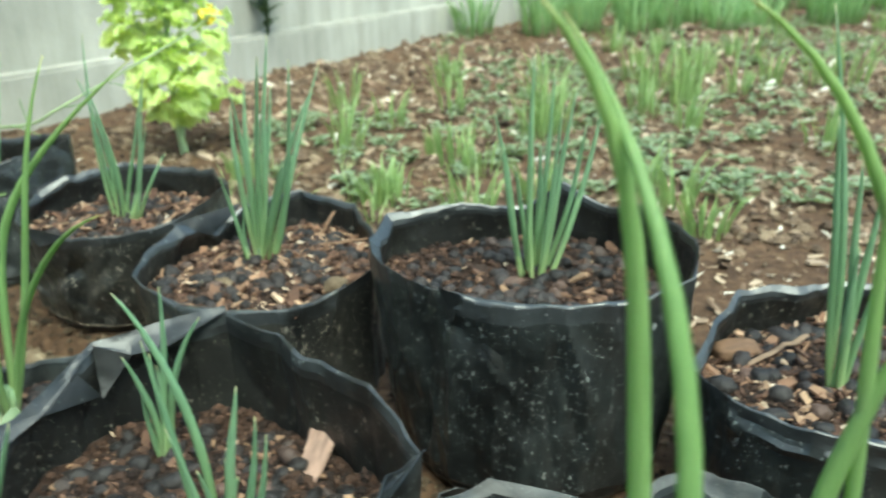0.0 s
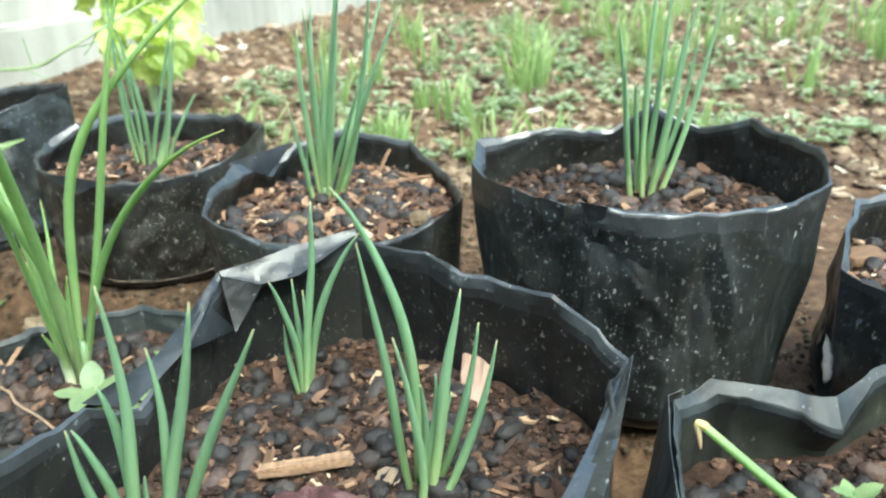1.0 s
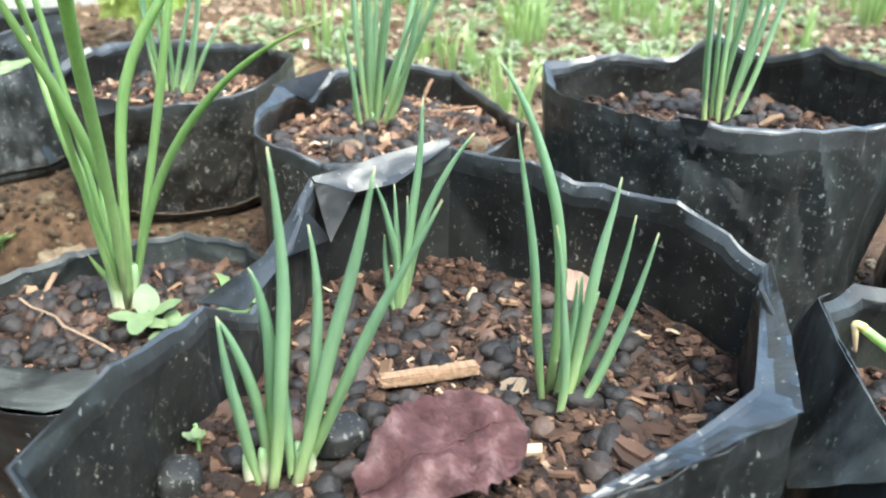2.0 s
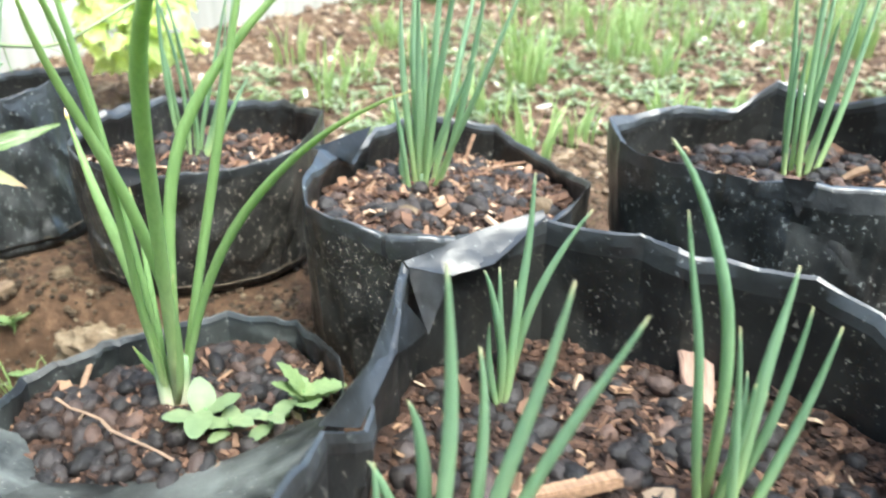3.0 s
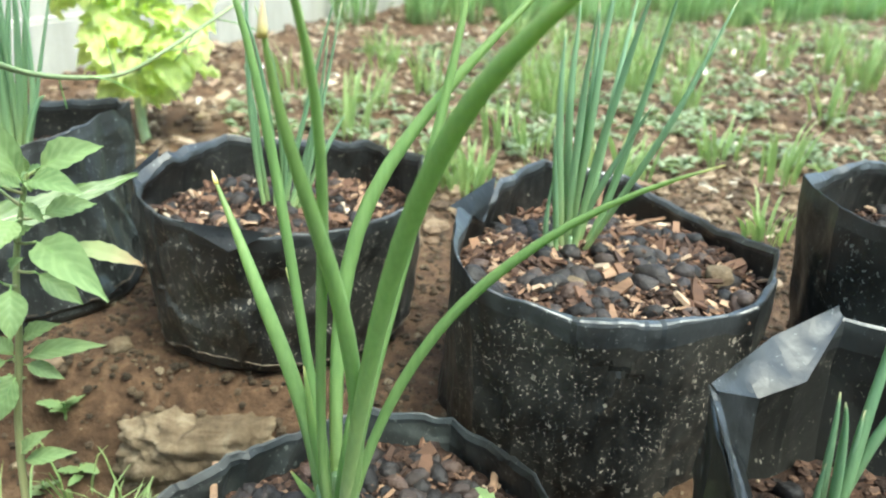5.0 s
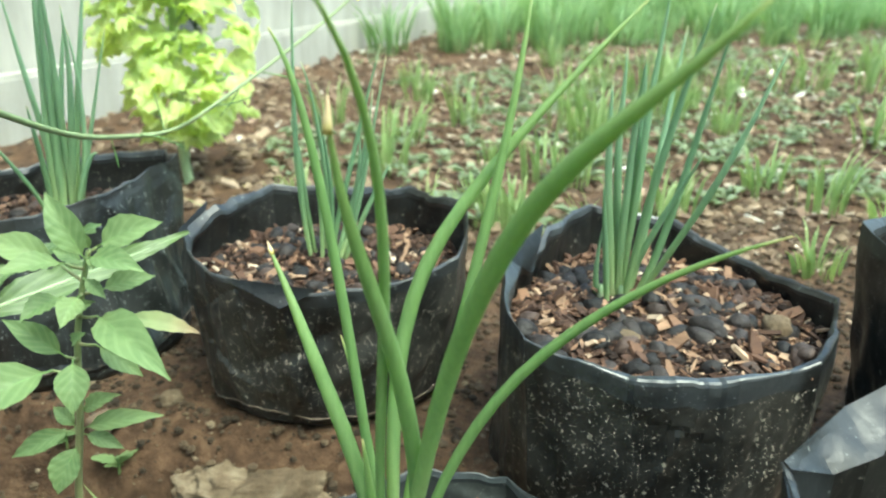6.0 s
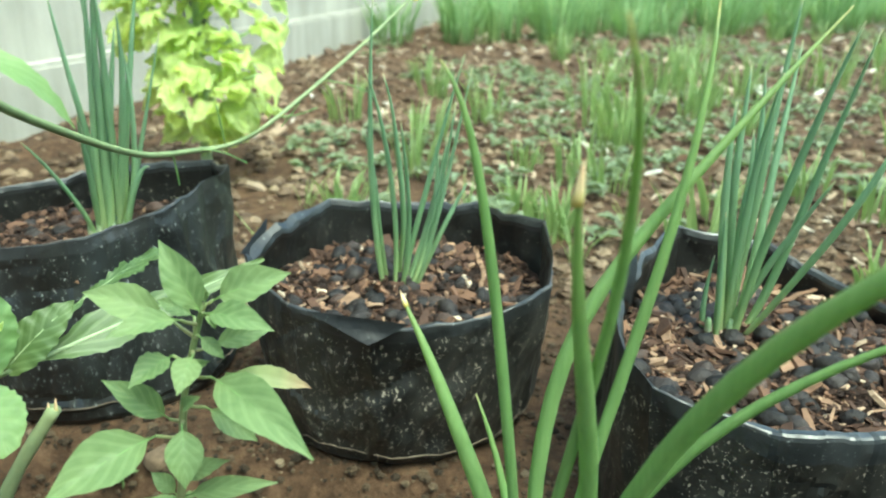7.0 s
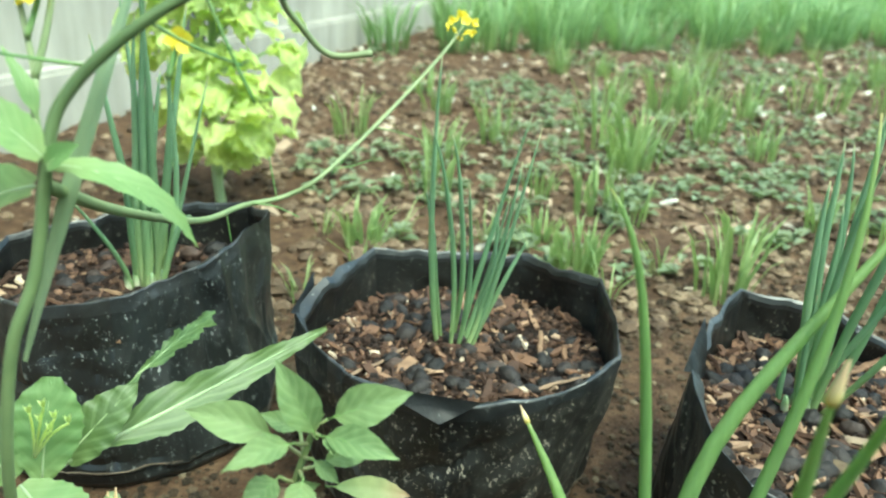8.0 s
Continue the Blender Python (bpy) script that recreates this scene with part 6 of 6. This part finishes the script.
stone((-0.147, 0.288, 0.082), (0.0105, 0.0085, 0.0070), 30, "dark lump of manure flecked with white", SPECKLED, 22, "clod", "clod")
stone((0.251, 0.485, 0.109), (0.016, 0.009, 0.006), 15, "pale chunk of bark in a bag", BARK, 8, "bark_chunk", "bark")


def stick(place, length, r, heading, tilt, label, material=BARK, name="stick", flat=0.6, seed=0):
    rng = random.Random(seed)
    pts = [Vector((rng.uniform(-1, 1) * length * 0.02, (k / 8 - 0.5) * length, rng.uniform(-1, 1) * length * 0.015)) for k in range(9)]
    ob = part(name, tube_bm(pts, [r * rng.uniform(0.8, 1.1) for _ in pts], 7, flat), material, None, smooth=False)
    ob.matrix_basis = aim(place, heading, tilt)
    return tagged(ob, label, "stick")


stick((-0.350, 0.529, 0.027), 0.054, 0.0022, 0, 9, "thin brown stick lying in a bag", seed=2)
stick((-0.320, 0.469, 0.030), 0.102, 0.0011, -50, 0, "dry straw stalk lying in a bag", DEBRIS, "straw_stalk", seed=3)
stick((-0.209, 0.522, 0.023), 0.036, 0.0020, 25, 8, "thin brown stick lying in a bag", seed=4)
stick((-0.368, 0.747, 0.098), 0.055, 0.0014, 60, 6, "dry straw stalk lying in a bag", DEBRIS, "straw_stalk", seed=5)
stick((-0.255, 0.747, 0.100), 0.040, 0.0016, 20, 12, "thin brown stick lying in a bag", seed=6)
stick((-0.255, 0.709, 0.098), 0.040, 0.0016, 80, 3, "dry straw stalk lying in a bag", DEBRIS, "straw_stalk", seed=7)
stick((-0.078, 0.715, 0.110), 0.035, 0.0020, 35, 40, "thin brown stick lying in a bag", seed=8)
stick((-0.054, 0.689, 0.104), 0.050, 0.0022, 70, 2, "thin brown stick lying in a bag", seed=9)
stick((0.277, 0.481, 0.112), 0.055, 0.0020, 60, 8, "dry pale stick on a bag's soil", DEBRIS, seed=10)


def bark_plate():
    bm = box_bm((-0.0090, -0.0180, -0.0016), (0.0090, 0.0180, 0.0016), 0.0008)
    bmesh.ops.subdivide_edges(bm, edges=bm.edges[:], cuts=3, use_grid_fill=True)
    for v in bm.verts:
        v.co.x *= 0.86 + 0.18 * v.co.y / 0.018
        v.co += Vector((noise.noise(v.co * 110), 1.4 * noise.noise(v.co * 190 + Vector((5, 0, 0))), 0.7 * noise.noise(v.co * 90))) * 0.0024
    ob = part("wood_chip", bm, PINK_WOOD, None, smooth=False)
    ob.matrix_basis = aim((-0.020, 0.396, 0.082), 14, 32, 12)
    tagged(ob, "flat pinkish wood chip leaning on the soil", "wood chip")


bark_plate()


def bark_piece(place, size, heading, tilt, seed):
    """A short split length of wood with fibrous ends."""
    rng = random.Random(seed)
    bm = box_bm([-0.5 * v for v in size], [0.5 * v for v in size], 0.0008)
    bmesh.ops.subdivide_edges(bm, edges=bm.edges[:], cuts=4, use_grid_fill=True)
    for v in bm.verts:
        p = v.co + Vector((seed, 0, 0))
        end = abs(v.co.y) / (0.5 * size[1])
        v.co.y *= 1 + 0.10 * noise.noise((p.x * 900, 0, p.z * 900)) * (end > 0.9)
        v.co.x += 0.10 * size[0] * noise.noise((p.x * 200, p.y * 60, p.z * 200))
        v.co.z += 0.16 * size[2] * noise.noise((p.x * 500, p.y * 40, p.z * 200))
    ob = part("bark_piece", bm, BARK, None, smooth=False)
    ob.matrix_basis = aim(place, heading, tilt, rng.uniform(-12, 12))
    tagged(ob, "split piece of pale bark on the soil", "bark")


bark_piece((-0.108, 0.326, 0.0830), (0.0078, 0.045, 0.0048), 84, 2, 1)
bark_piece((-0.500, 0.808, 0.114), (0.0070, 0.030, 0.0045), 70, 4, 11)


def red_leaf():
    ob = thing("fallen_leaf", (-0.140, 0.252, 0.083), "withered reddish-brown leaf lying on the soil", "dead leaf")
    m, length = between((0, 0, 0), (0.066, 0.034, 0.004), (0.0, -0.2, 1.0))
    bm = blade_bm(length, 0.050, rounded, 36, 18, 0.06, 0.0, 0.0, 3, 4, ragged=0.16)
    def lift(x, y):
        t, u = y / length, x / 0.029
        return 0.012 * t * (1 - t) + 0.008 * noise.noise((x * 60, y * 60, 2)) + 0.005 * abs(noise.noise((x * 110, y * 110, 8))) + 0.002 * abs(math.sin((t * 5 + abs(u)) * 3))

    for v in bm.verts:
        v.co.z += lift(v.co.x, v.co.y)
        v.co = m @ v.co
    part("leaf_blade", bm, RED_LEAF, ob)
    part("leaf_vein", tube_bm([m @ Vector((0, length * k / 24, lift(0, length * k / 24) + 0.0004)) for k in range(24)], [0.0010 - 0.0007 * k / 24 for k in range(24)], 6), RED_LEAF, ob)


red_leaf()


def cut_leaf():
    ob = thing("cut_onion_leaf", (0.072, 0.297, 0.119), "cut pale green onion leaf with a dried bent end", "onion leaf")
    part("leaf", tube_bm(spline([(0, 0, 0), (0.033, -0.030, -0.021), (0.058, -0.055, -0.031)], 6), [0.0020 + 0.0008 * k / 12 for k in range(13)], 8), ONION_GREEN, ob)
    part("dry_end", tube_bm(spline([(0.0012, -0.001, -0.0005), (-0.002, 0.001, 0.0005), (-0.0015, 0.0, -0.004), (0.0, -0.001, -0.012)], 4), [0.0021, 0.0021, 0.0020, 0.0019, 0.0018, 0.0017, 0.0016, 0.0015, 0.0014, 0.0012, 0.001, 0.0008, 0.0005], 8), DRY_TIP, ob, "dried straw-coloured end")


def cut_stalk():
    ob = thing("cut_stalk", (-0.575, 0.650, ground_z(-0.575, 0.650)), "thick cut green stalk leaning out of the soil", "plant stalk")
    o = ob.location
    stalk = part("stalk", tube_bm([p - o for p in spline([(-0.575, 0.650, o.z - 0.01), (-0.545, 0.650, 0.025), (-0.506, 0.650, 0.092)], 8)], [0.0044 - 0.0008 * k / 16 + 0.0002 * math.sin(k * 2.1) for k in range(17)], 7), PALE_STEM, ob)
    for a, b in ((-0.0022, 0.004), (0.0016, 0.006)):
        part("torn_fibre", tube_bm(bezier([Vector((-0.507 + a, 0.649, 0.089)) - o, Vector((-0.506 + a, 0.649, 0.092 + b)) - o], 3), [0.0013, 0.0011, 0.0007, 0.0003], 5), DRY_TIP, stalk, "frayed pale end")


cut_leaf()
cut_stalk()


def dark_vine():
    """A dark-leaved plant on the ledge of the wall."""
    ob = thing("ledge_plant", (-0.560, 2.245, 0.115), "dark green narrow plant growing upright on the wall's ledge", "plant")
    part("stem", tube_bm(spline([(0, 0, -0.004), (0.006, 0, 0.10), (-0.004, 0, 0.22), (0.0, 0, 0.34)], 5), [0.006 - 0.003 * k / 15 for k in range(16)], 8), DARK_LEAF, ob)
    rng = random.Random(91)
    for k in range(34):
        z = 0.02 + 0.30 * k / 33
        bm = blade_bm(0.065 * rng.uniform(0.7, 1.2), 0.030, ovate, 8, 4, 0.2, 0.5, 0.001, 3, k, m=aim((0, 0, z), k * 137.5, rng.uniform(25, 75)))
        part("leaf", bm, DARK_LEAF, ob)


dark_vine()


def plastic_scrap():
    """A torn sliver of pale film caught between two bags."""
    m = Matrix.Translation((0.214, 0.438, 0.041)) @ pose(0, 0, 0, 80, 0, 12)
    bm = blade_bm(0.034, 0.0085, ovate, 10, 4, 0.3, 0.1, 0.0008, 3, 5, m=Matrix())
    bmesh.ops.solidify(bm, geom=bm.faces[:], thickness=0.0004)
    ob = part("plastic_scrap", bm, PALE_FILM, None)
    ob.matrix_basis = m
    tagged(ob, "torn sliver of pale plastic wedged between two bags", "plastic scrap")


plastic_scrap()
